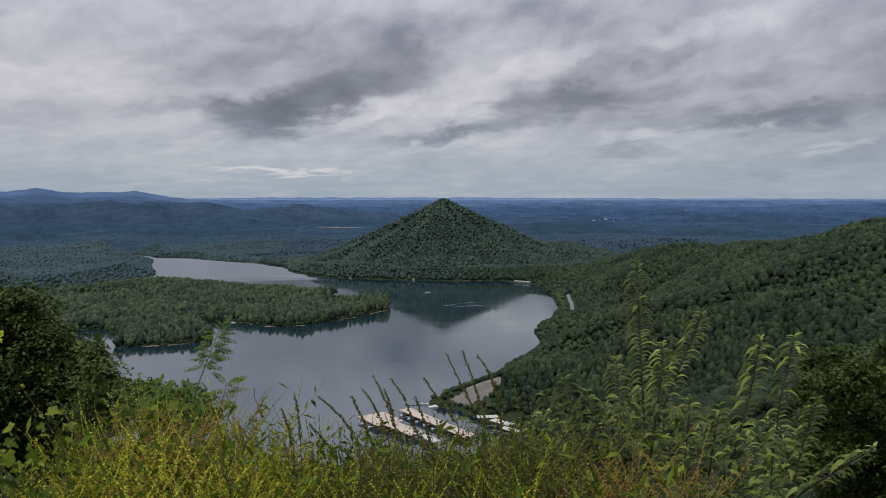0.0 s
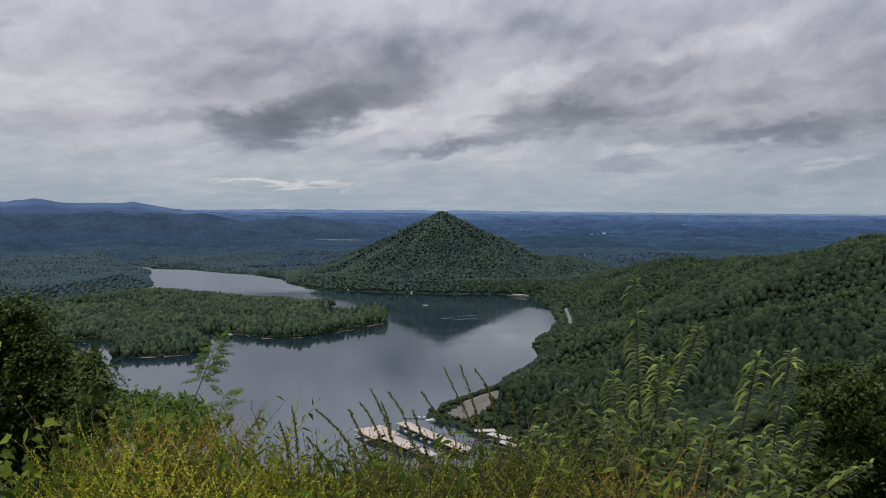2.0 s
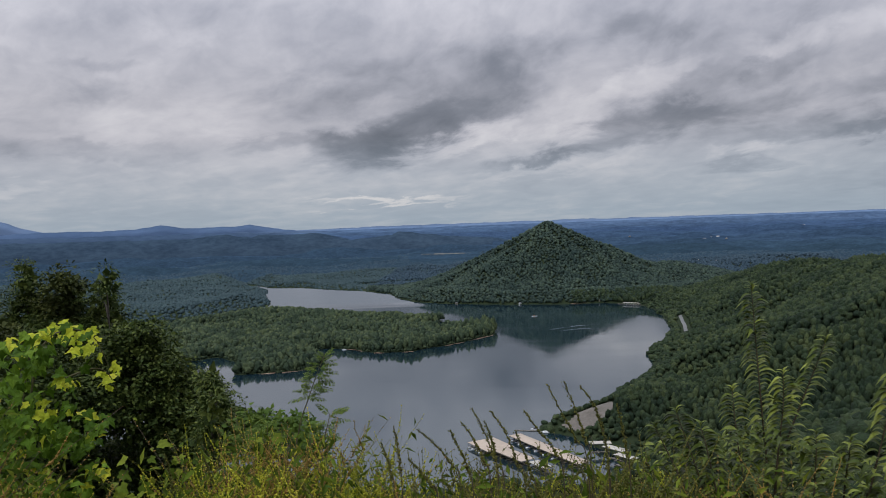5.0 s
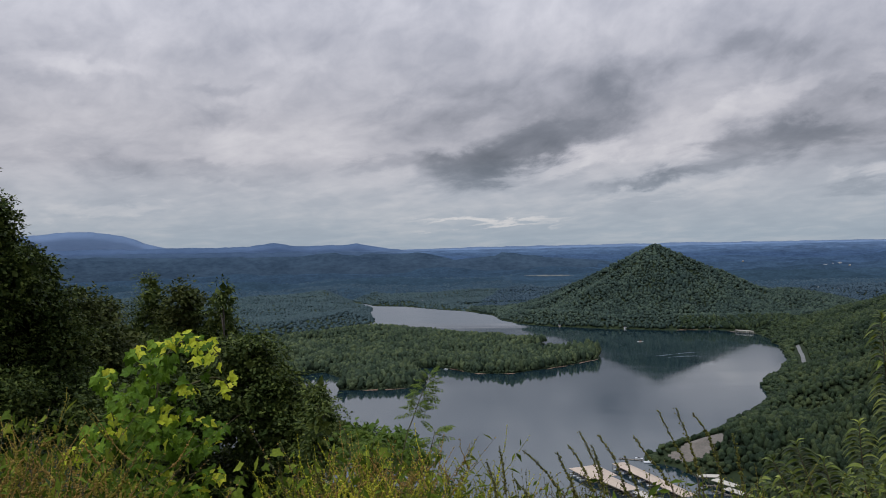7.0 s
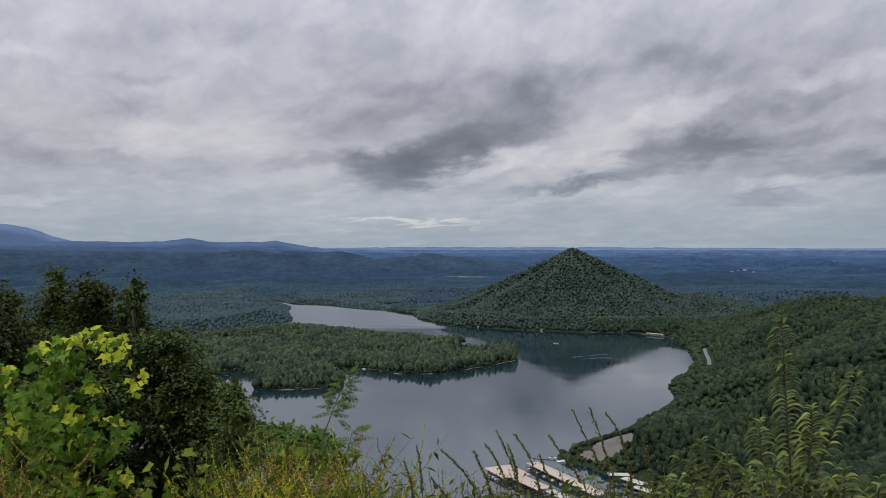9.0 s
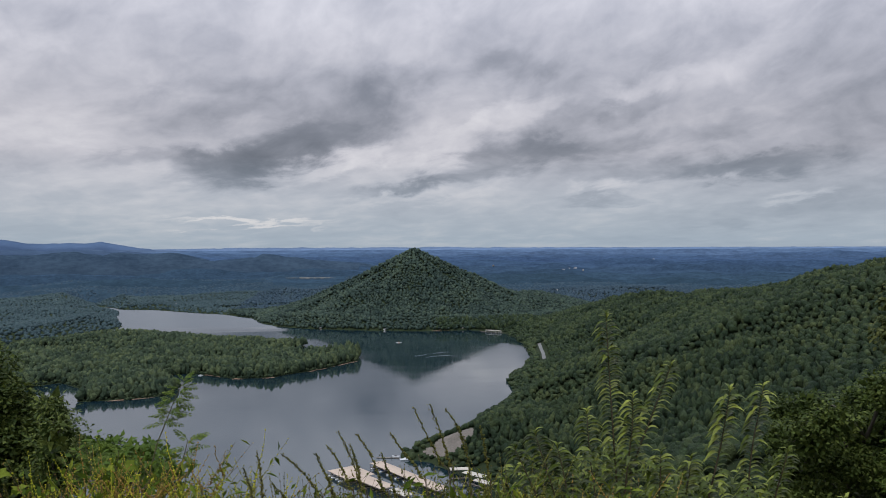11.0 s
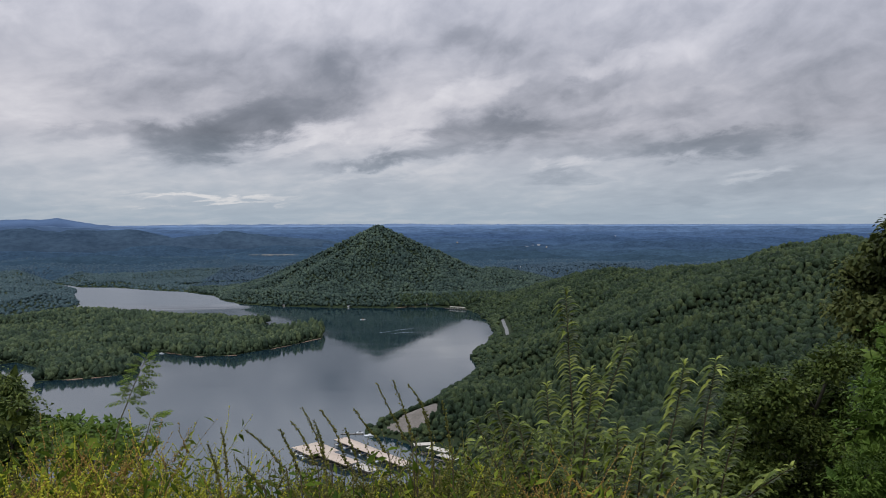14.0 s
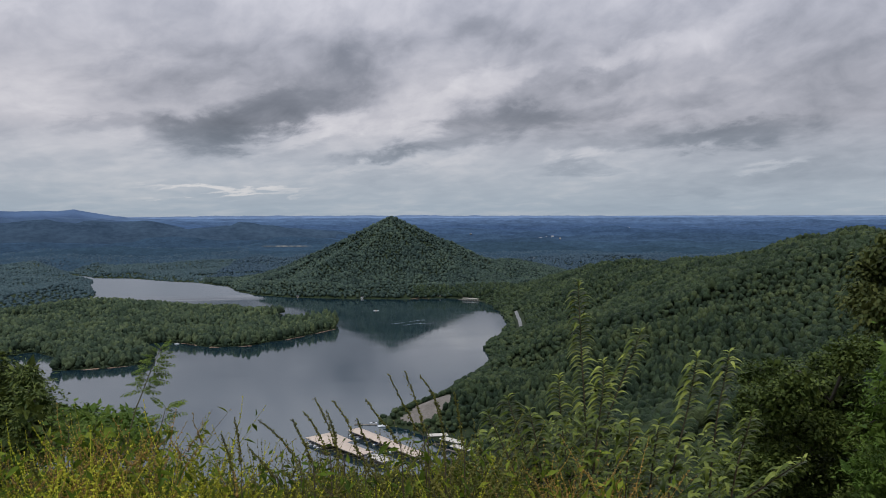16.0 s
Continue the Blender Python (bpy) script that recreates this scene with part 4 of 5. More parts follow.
M_RAGWEED = leaf_material("ragweed_green", [(0.17, 0.20, 0.018), (0.36, 0.37, 0.034), (0.58, 0.54, 0.060), (0.52, 0.42, 0.065)], 0.1, 0.35, 3.0, 0.14)
M_RAG_DARK = leaf_material("ragweed_olive", [(0.07, 0.08, 0.022), (0.145, 0.145, 0.036), (0.24, 0.21, 0.056)], 0.2, 0.3, 3.0, 0.14)
M_RAG_RUST = leaf_material("ragweed_rust", [(0.22, 0.16, 0.048), (0.33, 0.23, 0.068), (0.42, 0.26, 0.075), (0.36, 0.32, 0.06)], 0.1, 0.35, 3.0, 0.14)
M_RAG_GOLD = leaf_material("ragweed_gold", [(0.14, 0.12, 0.025), (0.26, 0.21, 0.040), (0.36, 0.30, 0.055), (0.25, 0.25, 0.040)], 0.1, 0.35, 3.0, 0.14)
M_RAG_LEAF = leaf_material("weed_leaf", [(0.035, 0.062, 0.009), (0.095, 0.140, 0.016), (0.25, 0.28, 0.035)], 0.15, 0.35, 1.4)
M_LANCE = leaf_material("lance_leaf", [(0.017, 0.028, 0.004), (0.070, 0.096, 0.013), (0.250, 0.280, 0.052)], 0.6, 0.14, 2.0)
M_LANCE.node_tree.nodes["Principled BSDF"].inputs["Roughness"].default_value = 0.4
M_VINE = leaf_material("vine_leaf", [(0.030, 0.066, 0.005), (0.080, 0.150, 0.011), (0.165, 0.260, 0.026)], 0.35, 0.3, 2.0)
M_VINE_YELLOW = leaf_material("yellowing_vine_leaf", [(0.27, 0.33, 0.020), (0.42, 0.46, 0.032), (0.54, 0.52, 0.048)], 0.35, 0.35, 2.0)
M_TREE_DARK = leaf_material("dark_tree_leaf", [(0.015, 0.028, 0.007), (0.042, 0.064, 0.014), (0.128, 0.155, 0.034)], 0.4, 0.15, 0.6)
M_TREE_MID = leaf_material("mid_green_leaf", [(0.020, 0.034, 0.008), (0.048, 0.070, 0.015), (0.115, 0.142, 0.032)], 0.3, 0.18, 0.6)
M_TREE_OLIVE = leaf_material("olive_tree_leaf", [(0.026, 0.037, 0.010), (0.052, 0.066, 0.018), (0.110, 0.118, 0.034)], 0.3, 0.2, 0.6)
M_TREE_BRIGHT = leaf_material("bright_tree_leaf", [(0.040, 0.075, 0.012), (0.075, 0.125, 0.020), (0.120, 0.170, 0.032)], 0.3, 0.25, 0.8)
M_STEM = plain_material("green_stem", (0.060, 0.060, 0.022), (0.110, 0.095, 0.040), 30.0, 0.7, 0.2, dist=0.001)
M_STEM_DARK = plain_material("dark_red_stem", (0.050, 0.036, 0.022), (0.085, 0.062, 0.036), 30.0, 0.7, 0.2, dist=0.001)
M_BARK = plain_material("grey_brown_bark", (0.050, 0.042, 0.034), (0.105, 0.090, 0.074), 9.0, 0.9, 0.5)


def spot(at_az, at_el, dist):
    """The place seen from the lookout at that azimuth, elevation and level distance."""
    return Vector((dist * math.sin(radians(at_az)), dist * math.cos(radians(at_az)), EYE + dist * math.tan(radians(at_el))))


class Heap:
    """Gathers many small triangles for one mesh."""

    def __init__(self):
        self.v, self.f, self.n = [], [], 0

    def add(self, verts, faces):
        self.v.append(np.asarray(verts, float).reshape(-1, 3))
        self.f.append(np.asarray(faces, int).reshape(-1, 3) + self.n)
        self.n += len(self.v[-1])

    def strew(self, shape, at, along, normal, size, wide=None):
        """Copies of a leaf shape; its y runs along, its z to the normal."""
        vs, fs = shape
        at, along, normal, size = (np.asarray(q, float) for q in (at, along, normal, size))
        along = along / (np.linalg.norm(along, axis=1)[:, None] + 1e-9)
        side = np.cross(along, normal)
        side /= np.linalg.norm(side, axis=1)[:, None] + 1e-9
        normal = np.cross(side, along)
        w = size if wide is None else np.asarray(wide)
        p = at[:, None] + (vs[None, :, 0, None] * side[:, None]) * w[:, None, None] + (vs[None, :, 1, None] * along[:, None] + vs[None, :, 2, None] * normal[:, None]) * size[:, None, None]
        f = fs[None] + (np.arange(len(at)) * len(vs))[:, None, None]
        self.add(p, f)

    def tubes(self, lines, r0, r1, knobs=0.0):
        """Three-sided tapering stems along lines (S, K, 3); knobs swell every other ring."""
        lines = np.asarray(lines, float)
        s, k, _ = lines.shape
        way = np.gradient(lines, axis=1)
        way /= np.linalg.norm(way, axis=2)[..., None] + 1e-9
        e1 = np.cross(way, np.array([0.31, 0.87, 0.38]))
        e1 /= np.linalg.norm(e1, axis=2)[..., None] + 1e-9
        e2 = np.cross(way, e1)
        r = (np.asarray(r0).reshape(-1, 1) * np.linspace(1, 0, k) + np.asarray(r1).reshape(-1, 1) * np.linspace(0, 1, k)) * np.ones((s, 1))
        if knobs:
            r = r * (1 + knobs * np.where(np.arange(k) % 2, 1.0, -0.75) * rng.uniform(0.5, 1.3, (s, k)))
        ring = [lines + r[..., None] * (math.cos(a) * e1 + math.sin(a) * e2) for a in (0, 2.094, 4.189)]
        v = np.stack(ring, 2)
        base = (np.arange(s) * k * 3)[:, None, None] + (np.arange(k - 1) * 3)[None, :, None]
        f = []
        for a in range(3):
            c = (a + 1) % 3
            f += [np.stack([base + a, base + c, base + 3 + c], -1), np.stack([base + a, base + 3 + c, base + 3 + a], -1)]
        self.add(v, np.concatenate([q.reshape(-1, 3) for q in f]))

    def mesh(self, name):
        return mesh_from(name, np.concatenate(self.v), np.concatenate(self.f))


def tri(quads):
    return np.array([t for q in quads for t in ((q[0], q[1], q[2]), (q[0], q[2], q[3]))])


BUD = (np.array([(0.42, -0.4, 0.24), (-0.42, -0.4, 0.24), (0, -0.4, -0.46), (0, 0.7, 0)]), np.array([(0, 2, 1), (3, 0, 1), (3, 1, 2), (3, 2, 0)]))
BLADE = (np.array([(0, 0, 0), (0.16, 0.45, 0.05), (0, 1, -0.12), (-0.16, 0.45, 0.05), (0, 0.5, -0.02)]), np.array([(0, 1, 4), (1, 2, 4), (2, 3, 4), (3, 0, 4)]))
OVAL = (np.array([(0, 0, 0), (0.30, 0.35, 0.07), (0.2, 0.75, 0.04), (0, 1, -0.1), (-0.2, 0.75, 0.04), (-0.30, 0.35, 0.07), (0, 0.5, 0)]), np.array([(0, 1, 6), (1, 2, 6), (2, 3, 6), (3, 4, 6), (4, 5, 6), (5, 0, 6)]))
LEAF = (np.array([(0, 0, 0), (0.34, 0.45, 0.08), (0, 1, -0.08), (-0.34, 0.45, 0.08)]), np.array([(0, 1, 2), (0, 2, 3)]))


def random_units(n, up=0.0):
    v = rng.normal(size=(n, 3))
    v[:, 2] += up
    return v / np.linalg.norm(v, axis=1)[:, None]


# tops of the weed bank as seen from the lookout: azimuth, elevation
WEED_AZ = [-52, -44, -41, -36, -30, -27, -24.5, -22, -20.5, -18, -14, -11, -9, -6, 0, 4, 8, 12, 20, 34]
WEED_EL = [-9.4, -9.8, -11.4, -16.2, -17.6, -17.2, -15.6, -14.2, -13.8, -14.6, -15.2, -16.4, -17.4, -17.6, -17.6, -16.4, -16.4, -16.6, -17.8, -18.6]


def weed_plants(heap_buds, heap_stems, heap_leaves, az_d, tops, spikes=6, bud=0.0108):
    """Ragweed: a main stem, side spikes beaded with buds, small leaves lower down."""
    a, d = np.radians(az_d[:, 0]), az_d[:, 1]
    x, y = d * np.sin(a), d * np.cos(a)
    foot = ground(x, y) - 0.03
    tall = tops - foot
    ok = tall > 0.3
    x, y, foot, tall = x[ok], y[ok], foot[ok], tall[ok]
    n = len(x)
    lean = rng.normal(0, 0.24, (n, 2)) + np.array([-0.05, 0.02])
    u = np.linspace(0, 1, 7)
    main = np.stack([x[:, None] + tall[:, None] * lean[:, :1] * u ** 2.4, y[:, None] + tall[:, None] * lean[:, 1:] * u ** 2.4, foot[:, None] + tall[:, None] * u * (1 - 0.04 * u)], 2)
    heap_stems.tubes(main, 0.0022, 0.0009)
    # side spikes stand up and out like the arms of a candlestick
    s_at = rng.uniform(0.40, 0.93, (n, spikes)) * np.clip(1.1 - 0.18 / tall[:, None], 0.6, 1)
    s_len = np.minimum(rng.uniform(0.08, 0.26, (n, spikes)), (1.05 - s_at) * tall[:, None] + 0.05)
    turn = rng.uniform(0, 6.283, (n, spikes))
    out = np.stack([np.cos(turn) * 0.75, np.sin(turn) * 0.6, np.full_like(turn, 0.34)], 2)
    idx = s_at * 6
    k0 = np.clip(idx.astype(int), 0, 5)
    w = (idx - k0)[..., None]
    rows = np.arange(n)[:, None]
    start = main[rows, k0] * (1 - w) + main[rows, k0 + 1] * w
    uu = np.linspace(0, 1, 6)
    side = start[:, :, None] + s_len[:, :, None, None] * (out[:, :, None] * uu[:, None] + np.array([0, 0, 0.62]) * (uu ** 1.6)[:, None])
    side = side.reshape(-1, 6, 3) + rng.normal(0, 0.0030, (n * spikes, 6, 3))
    heap_buds.tubes(side, 0.0016, 0.0009)
    for lines, frm, count in ((main, 0.60, 20), (side, 0.08, 18)):
        t = np.linspace(frm, 1.0, count)[None] + rng.uniform(-0.02, 0.02, (len(lines), count))
        t = np.clip(t, 0, 0.9999) * (lines.shape[1] - 1)
        k = t.astype(int)
        w = (t - k)[..., None]
        r = np.arange(len(lines))[:, None]
        p = (lines[r, k] * (1 - w) + lines[r, k + 1] * w).reshape(-1, 3)
        hang = random_units(len(p), -0.2)
        size = bud * rng.uniform(0.75, 1.3, len(p)) * np.tile(np.linspace(1.2, 0.6, count), len(lines))
        heap_buds.strew(BUD, p + hang * 0.0034, hang, random_units(len(p)), size * 1.15, size)
    m = 16
    t = rng.uniform(0.2, 0.97, (n, m)) * 6
    k = t.astype(int)
    w = (t - k)[..., None]
    p = (main[rows, k] * (1 - w) + main[rows, k + 1] * w).reshape(-1, 3)
    heap_leaves.strew(LEAF, p + rng.normal(0, 0.02, p.shape), random_units(len(p), 0.5), random_units(len(p), 1.0), rng.uniform(0.035, 0.085, len(p)), rng.uniform(0.018, 0.036, len(p)))


def weed_patch(name, count, az0, az1, d0, d1, mats, label, drop=4.0, spikes=6, extra=0.0, bud=0.0108):
    a = rng.uniform(az0, az1, count)
    d = np.sqrt(rng.uniform(d0 ** 2, d1 ** 2, count))
    e = np.interp(a, WEED_AZ, WEED_EL) + extra - np.abs(rng.normal(0, drop * 0.5, count))
    tops = EYE + d * np.tan(np.radians(e))
    buds, stems, leaves = Heap(), Heap(), Heap()
    weed_plants(buds, stems, leaves, np.stack([a, d], 1), tops, spikes, bud)
    for heap, what, m in ((buds, "seed heads", mats[0]), (stems, "stems", mats[1]), (leaves, "leaves", mats[2])):
        ob = finish(name, heap.mesh(name), m)
        tagged(ob, f"{label}, {what}", "weeds", kind="stuff")


weed_patch("ragweed", 400, -31, -5, 2.5, 5.2, (M_RAGWEED, M_RAG_DARK, M_RAG_LEAF), "dense yellow-green flowering ragweed on the slope", drop=3.4)
weed_patch("ragweed", 220, -50, -31, 2.6, 5.0, (M_RAG_GOLD, M_RAG_DARK, M_RAG_LEAF), "yellow-brown flowering ragweed on the slope", drop=3.0)
weed_patch("ragweed", 70, -6, 14, 2.5, 4.6, (M_RAGWEED, M_RAG_DARK, M_RAG_LEAF), "yellow-green flowering ragweed among olive spikes", drop=3.4)
weed_patch("ragweed", 230, -10, 11, 2.6, 4.6, (M_RAG_DARK, M_STEM_DARK, M_RAG_LEAF), "olive green flowering ragweed on the slope", drop=3.0, extra=0.9, bud=0.0125)
weed_patch("ragweed", 60, -21.5, -16.5, 3.0, 4.2, (M_RAG_RUST, M_STEM_DARK, M_RAG_LEAF), "rust-brown ragweed gone to seed", drop=2.5, extra=0.8)
weed_patch("ragweed", 120, -50, -37, 2.6, 3.8, (M_RAG_RUST, M_STEM_DARK, M_RAG_LEAF), "rust-brown ragweed gone to seed", drop=2.5, extra=-0.4)
weed_patch("ragweed", 34, 11.5, 17.5, 2.7, 3.2, (M_RAG_RUST, M_STEM_DARK, M_RAG_LEAF), "orange-brown ragweed gone to seed", drop=1.5, extra=-0.4)

# broad low leaves between the weeds
low_leaves = Heap()
n = 1500
a, d = rng.uniform(-50, 34, n), np.sqrt(rng.uniform(2.6 ** 2, 6.5 ** 2, n))
x, y = d * np.sin(np.radians(a)), d * np.cos(np.radians(a))
roof_z = EYE + d * np.tan(np.radians(np.interp(a, WEED_AZ, WEED_EL) - 2.0))
low_z = ground(x, y)
z = low_z + (roof_z - low_z) * rng.uniform(0.1, 0.95, n) ** 0.7
low_leaves.strew(OVAL, np.stack([x, y, z], 1), random_units(n, -0.1) * np.array([1, 1, 0.5]), random_units(n, 1.8), rng.uniform(0.03, 0.07, n))
tagged(finish("undergrowth", low_leaves.mesh("undergrowth"), M_VINE), "mixed green leaves of low undergrowth", "undergrowth", kind="stuff")


def curve_points(pts, n):
    """Smooth line through a few places."""
    pts = [Vector(p) for p in pts]
    ext = [pts[0] * 2 - pts[1]] + pts + [pts[-1] * 2 - pts[-2]]
    out = []
    for k in range(n):
        t = k / (n - 1) * (len(pts) - 1)
        i = min(int(t), len(pts) - 2)
        u = t - i
        p0, p1, p2, p3 = ext[i:i + 4]
        out.append(0.5 * ((2 * p1) + (p2 - p0) * u + (2 * p0 - 5 * p1 + 4 * p2 - p3) * u * u + (3 * p1 - p0 - 3 * p2 + p3) * u ** 3))
    return np.array([p[:] for p in out])


def rooted(tip_line):
    """A stem line from the ground under its lowest given place up to its tip."""
    low_p = tip_line[-1]
    gz = float(ground(low_p.x, low_p.y))
    return [Vector((low_p.x, low_p.y + 0.05, gz - 0.05))] + tip_line[::-1]


def spike_stalk(places, dist, label):
    """A single ragweed spike standing clear of the rest."""
    line = curve_points(rooted([spot(a, e, dist) for a, e in places]), 24)
    stalk = tagged(new("ragweed_stalk"), label, "weed stalk", group="ragweed stalks")
    h = Heap()
    h.tubes(line[None], 0.0032, 0.0010)
    finish("stem", h.mesh("stem"), M_STEM_DARK, stalk)
    h = Heap()
    t = np.linspace(0.45, 1, 66) * 23
    k = np.clip(t.astype(int), 0, 22)
    w = (t - k)[:, None]
    p = line[k] * (1 - w) + line[k + 1] * w + rng.normal(0, 0.0030, (66, 3))
    h.tubes(p[None, ::2], 0.0026, 0.0016, 0.4)
    size = np.linspace(0.0112, 0.0060, 66) * rng.uniform(0.8, 1.2, 66)
    h.strew(BUD, p, random_units(66, 0.6), random_units(66), size * 1.2, size)
    finish("seed_spike", h.mesh("seed_spike"), M_RAG_DARK, stalk)
    return stalk


SPIKE = "slender dark ragweed spike beaded with small buds"
spike_stalk([(0.25, -11.4), (1.2, -13.4), (2.15, -15.2), (3.0, -18)], 3.2, SPIKE)
spike_stalk([(1.39, -11.2), (2.2, -13.2), (2.78, -15.2), (3.2, -18)], 3.2, SPIKE)
spike_stalk([(2.5, -11.5), (3.3, -12.6), (3.83, -14.0), (4.4, -18)], 3.3, SPIKE)
spike_stalk([(-5.2, -13.0), (-4.3, -14.8), (-3.55, -16.8), (-3.0, -19)], 3.1, SPIKE)
spike_stalk([(-3.9, -13.2), (-2.9, -14.6), (-2.1, -16.8), (-1.5, -19)], 3.2, SPIKE)
spike_stalk([(-6.0, -13.9), (-5.1, -15.2), (-4.4, -16.8), (-4.0, -19)], 3.1, SPIKE)
spike_stalk([(-9.3, -14.3), (-8.0, -15.4), (-6.9, -16.8), (-6.2, -19)], 3.3, SPIKE)
spike_stalk([(-1.4, -13.2), (-0.5, -14.5), (0.7, -16.0), (1.3, -19)], 3.0, SPIKE)
spike_stalk([(-2.1, -14.6), (-1.5, -16.0), (-1.0, -17.6), (-0.7, -20)], 2.9, SPIKE)
spike_stalk([(-9.9, -16.2), (-9.0, -17.2), (-8.3, -18.2), (-7.8, -20)], 3.0, SPIKE)
spike_stalk([(-4.4, -13.9), (-4.0, -15.0), (-3.7, -16.2), (-3.5, -19)], 3.4, SPIKE)
spike_stalk([(5.1, -12.7), (5.4, -14.2), (5.7, -16.0), (5.9, -19)], 3.1, SPIKE)
spike_stalk([(3.9, -13.4), (4.2, -15.0), (4.4, -17.0), (4.5, -19)], 3.0, SPIKE)
spike_stalk([(-6.8, -14.4), (-6.2, -15.6), (-5.6, -17.0), (-5.2, -20)], 2.9, SPIKE)
spike_stalk([(-11.0, -14.1), (-10.7, -15.4), (-10.6, -17.0), (-10.5, -19)], 3.3, "yellow-green ragweed spike beaded with buds")
spike_stalk([(-11.9, -15.1), (-11.5, -16.2), (-11.2, -17.4), (-11, -19.5)], 3.2, "yellow-green ragweed spike beaded with buds")
spike_stalk([(-26.8, -14.6), (-26.6, -15.6), (-26.4, -17), (-26.2, -19)], 3.4, "brownish ragweed spike beaded with buds")
spike_stalk([(-24.3, -14.9), (-24.0, -15.8), (-23.6, -17), (-23.4, -19)], 3.3, "brownish ragweed spike beaded with buds")


def lance_leaf(droop, fold, wide):
    """A narrow arching leaf, folded along its midrib."""
    bm = bmesh.new()
    rows = []
    for k in range(7):
        u = k / 6
        w = wide * math.sin(math.pi * min(1, u * 0.94 + 0.04) ** 0.82)
        yy = u * (1 - 0.24 * droop * u)
        zz = 0.55 * u - droop * u * u
        rows.append([bm.verts.new((sx * w, yy, zz + (fold * w if sx else 0))) for sx in (-1, 0, 1)])
    for a, c in zip(rows[:-1], rows[1:]):
        bm.faces.new((a[0], a[1], c[1], c[0]))
        bm.faces.new((a[1], a[2], c[2], c[1]))
    me = bpy.data.meshes.new("leaf")
    bm.to_mesh(me)
    bm.free()
    me.materials.append(M_LANCE)
    me.shade_smooth()
    return me


LANCE = [lance_leaf(0.82, 0.45, 0.125), lance_leaf(0.98, 0.5, 0.135), lance_leaf(0.74, 0.4, 0.13), lance_leaf(1.08, 0.45, 0.125)]


def lance_arrays(me):
    vs = np.array([v.co[:] for v in me.vertices])
    return vs, tri([tuple(p.vertices) for p in me.polygons])


LANCE_SHAPES = [lance_arrays(me) for me in LANCE]


def set_leaf(name, me, parent, at, along, normal, size):
    ob = new(name, me)
    ob.parent = parent
    yv = Vector(along).normalized()
    xv = yv.cross(Vector(normal)).normalized()
    zv = xv.cross(yv)
    m3 = Matrix((xv, yv, zv)).transposed()
    ob.matrix_basis = Matrix.Translation(at) @ (m3 * size).to_4x4()
    return ob


def sapling(places, dist, leaves, size, label, bare=0.25):
    """A young tree: one whippy stem with arching leaves on both sides."""
    line = curve_points(rooted([spot(a, e, dist) for a, e in places]), 30)
    tree = tagged(new("sapling"), label, "sapling", group="saplings at the lookout")
    h = Heap()
    h.tubes(line[None], 0.0075, 0.0016)
    stem = finish("stem", h.mesh("stem"), M_STEM_DARK, tree)
    leaves = int(leaves * 1.15)
    for k in range(leaves):
        u = 1 - (1 - bare) * (k + 0.2) / leaves
        t = u * 29
        i = min(int(t), 28)
        p = line[i] * (1 - (t - i)) + line[i + 1] * (t - i)
        ang = (k % 2) * 3.1416 + rng.normal(0, 0.55)
        # leaves spread mostly to both sides, seen broadside
        out = np.array([math.cos(ang) * 1.0, math.sin(ang) * 0.6, rng.uniform(0.0, 0.25)])
        if u > 0.96:
            out = out * 0.5 + np.array([0, 0, 0.6])
        s = size * rng.uniform(0.66, 1.0) * (0.6 if u > 0.95 else 1.0)
        set_leaf("leaf", LANCE[k % 4], stem, p, out, (0.0, -0.25, 1.0), s)
    return tree


SAP = "green sapling with arching narrow leaves along its stem"
sapling([(14.05, -4.75), (14.2, -7.4), (14.35, -10.1), (14.6, -14), (14.8, -18)], 4.2, 96, 0.108, "tall " + SAP, 0.2)
sapling([(18.55, -8.2), (17.9, -9.9), (17.1, -12), (15.9, -15.2), (15.3, -18)], 4.2, 50, 0.105, "leaning " + SAP, 0.3)
sapling([(22.4, -9.7), (22.1, -11.6), (21.7, -13.8), (20.9, -17.2), (20.6, -19)], 4.0, 66, 0.108, "leaning " + SAP, 0.25)
sapling([(24.5, -9.4), (24.2, -11.2), (23.8, -13.3), (23.5, -16.2), (23.3, -19)], 4.3, 66, 0.108, SAP, 0.25)
sapling([(15.9, -10.4), (15.9, -12.2), (15.7, -14), (15.4, -16.5), (15.2, -19)], 4.0, 66, 0.108, SAP, 0.2)
sapling([(12.7, -11.6), (12.8, -13.4), (13.0, -15.4), (13.4, -18), (13.6, -20)], 4.1, 60, 0.105, SAP, 0.2)
sapling([(9.0, -13.2), (9.4, -14.4), (9.9, -15.8), (10.6, -18), (11, -20)], 3.8, 60, 0.105, SAP, 0.2)
sapling([(10.6, -14.1), (10.9, -15.2), (11.2, -16.6), (11.6, -18.5), (12, -20)], 3.7, 54, 0.105, SAP, 0.2)
sapling([(7.5, -14.2), (8.0, -15.2), (8.6, -16.4), (9.6, -18.5), (10, -20)], 3.8, 40, 0.10, SAP, 0.25)
sapling([(19.8, -14.4), (19.7, -15.5), (19.5, -16.7), (19.3, -18.5), (19.2, -20)], 4.1, 52, 0.105, SAP, 0.2)
sapling([(17.8, -14.2), (17.8, -15.4), (17.7, -16.8), (17.6, -18.5), (17.5, -20)], 4.0, 52, 0.105, SAP, 0.2)
sapling([(26.0, -13.4), (25.7, -14.6), (25.3, -16), (24.9, -18), (24.7, -20)], 4.2, 44, 0.105, SAP, 0.25)
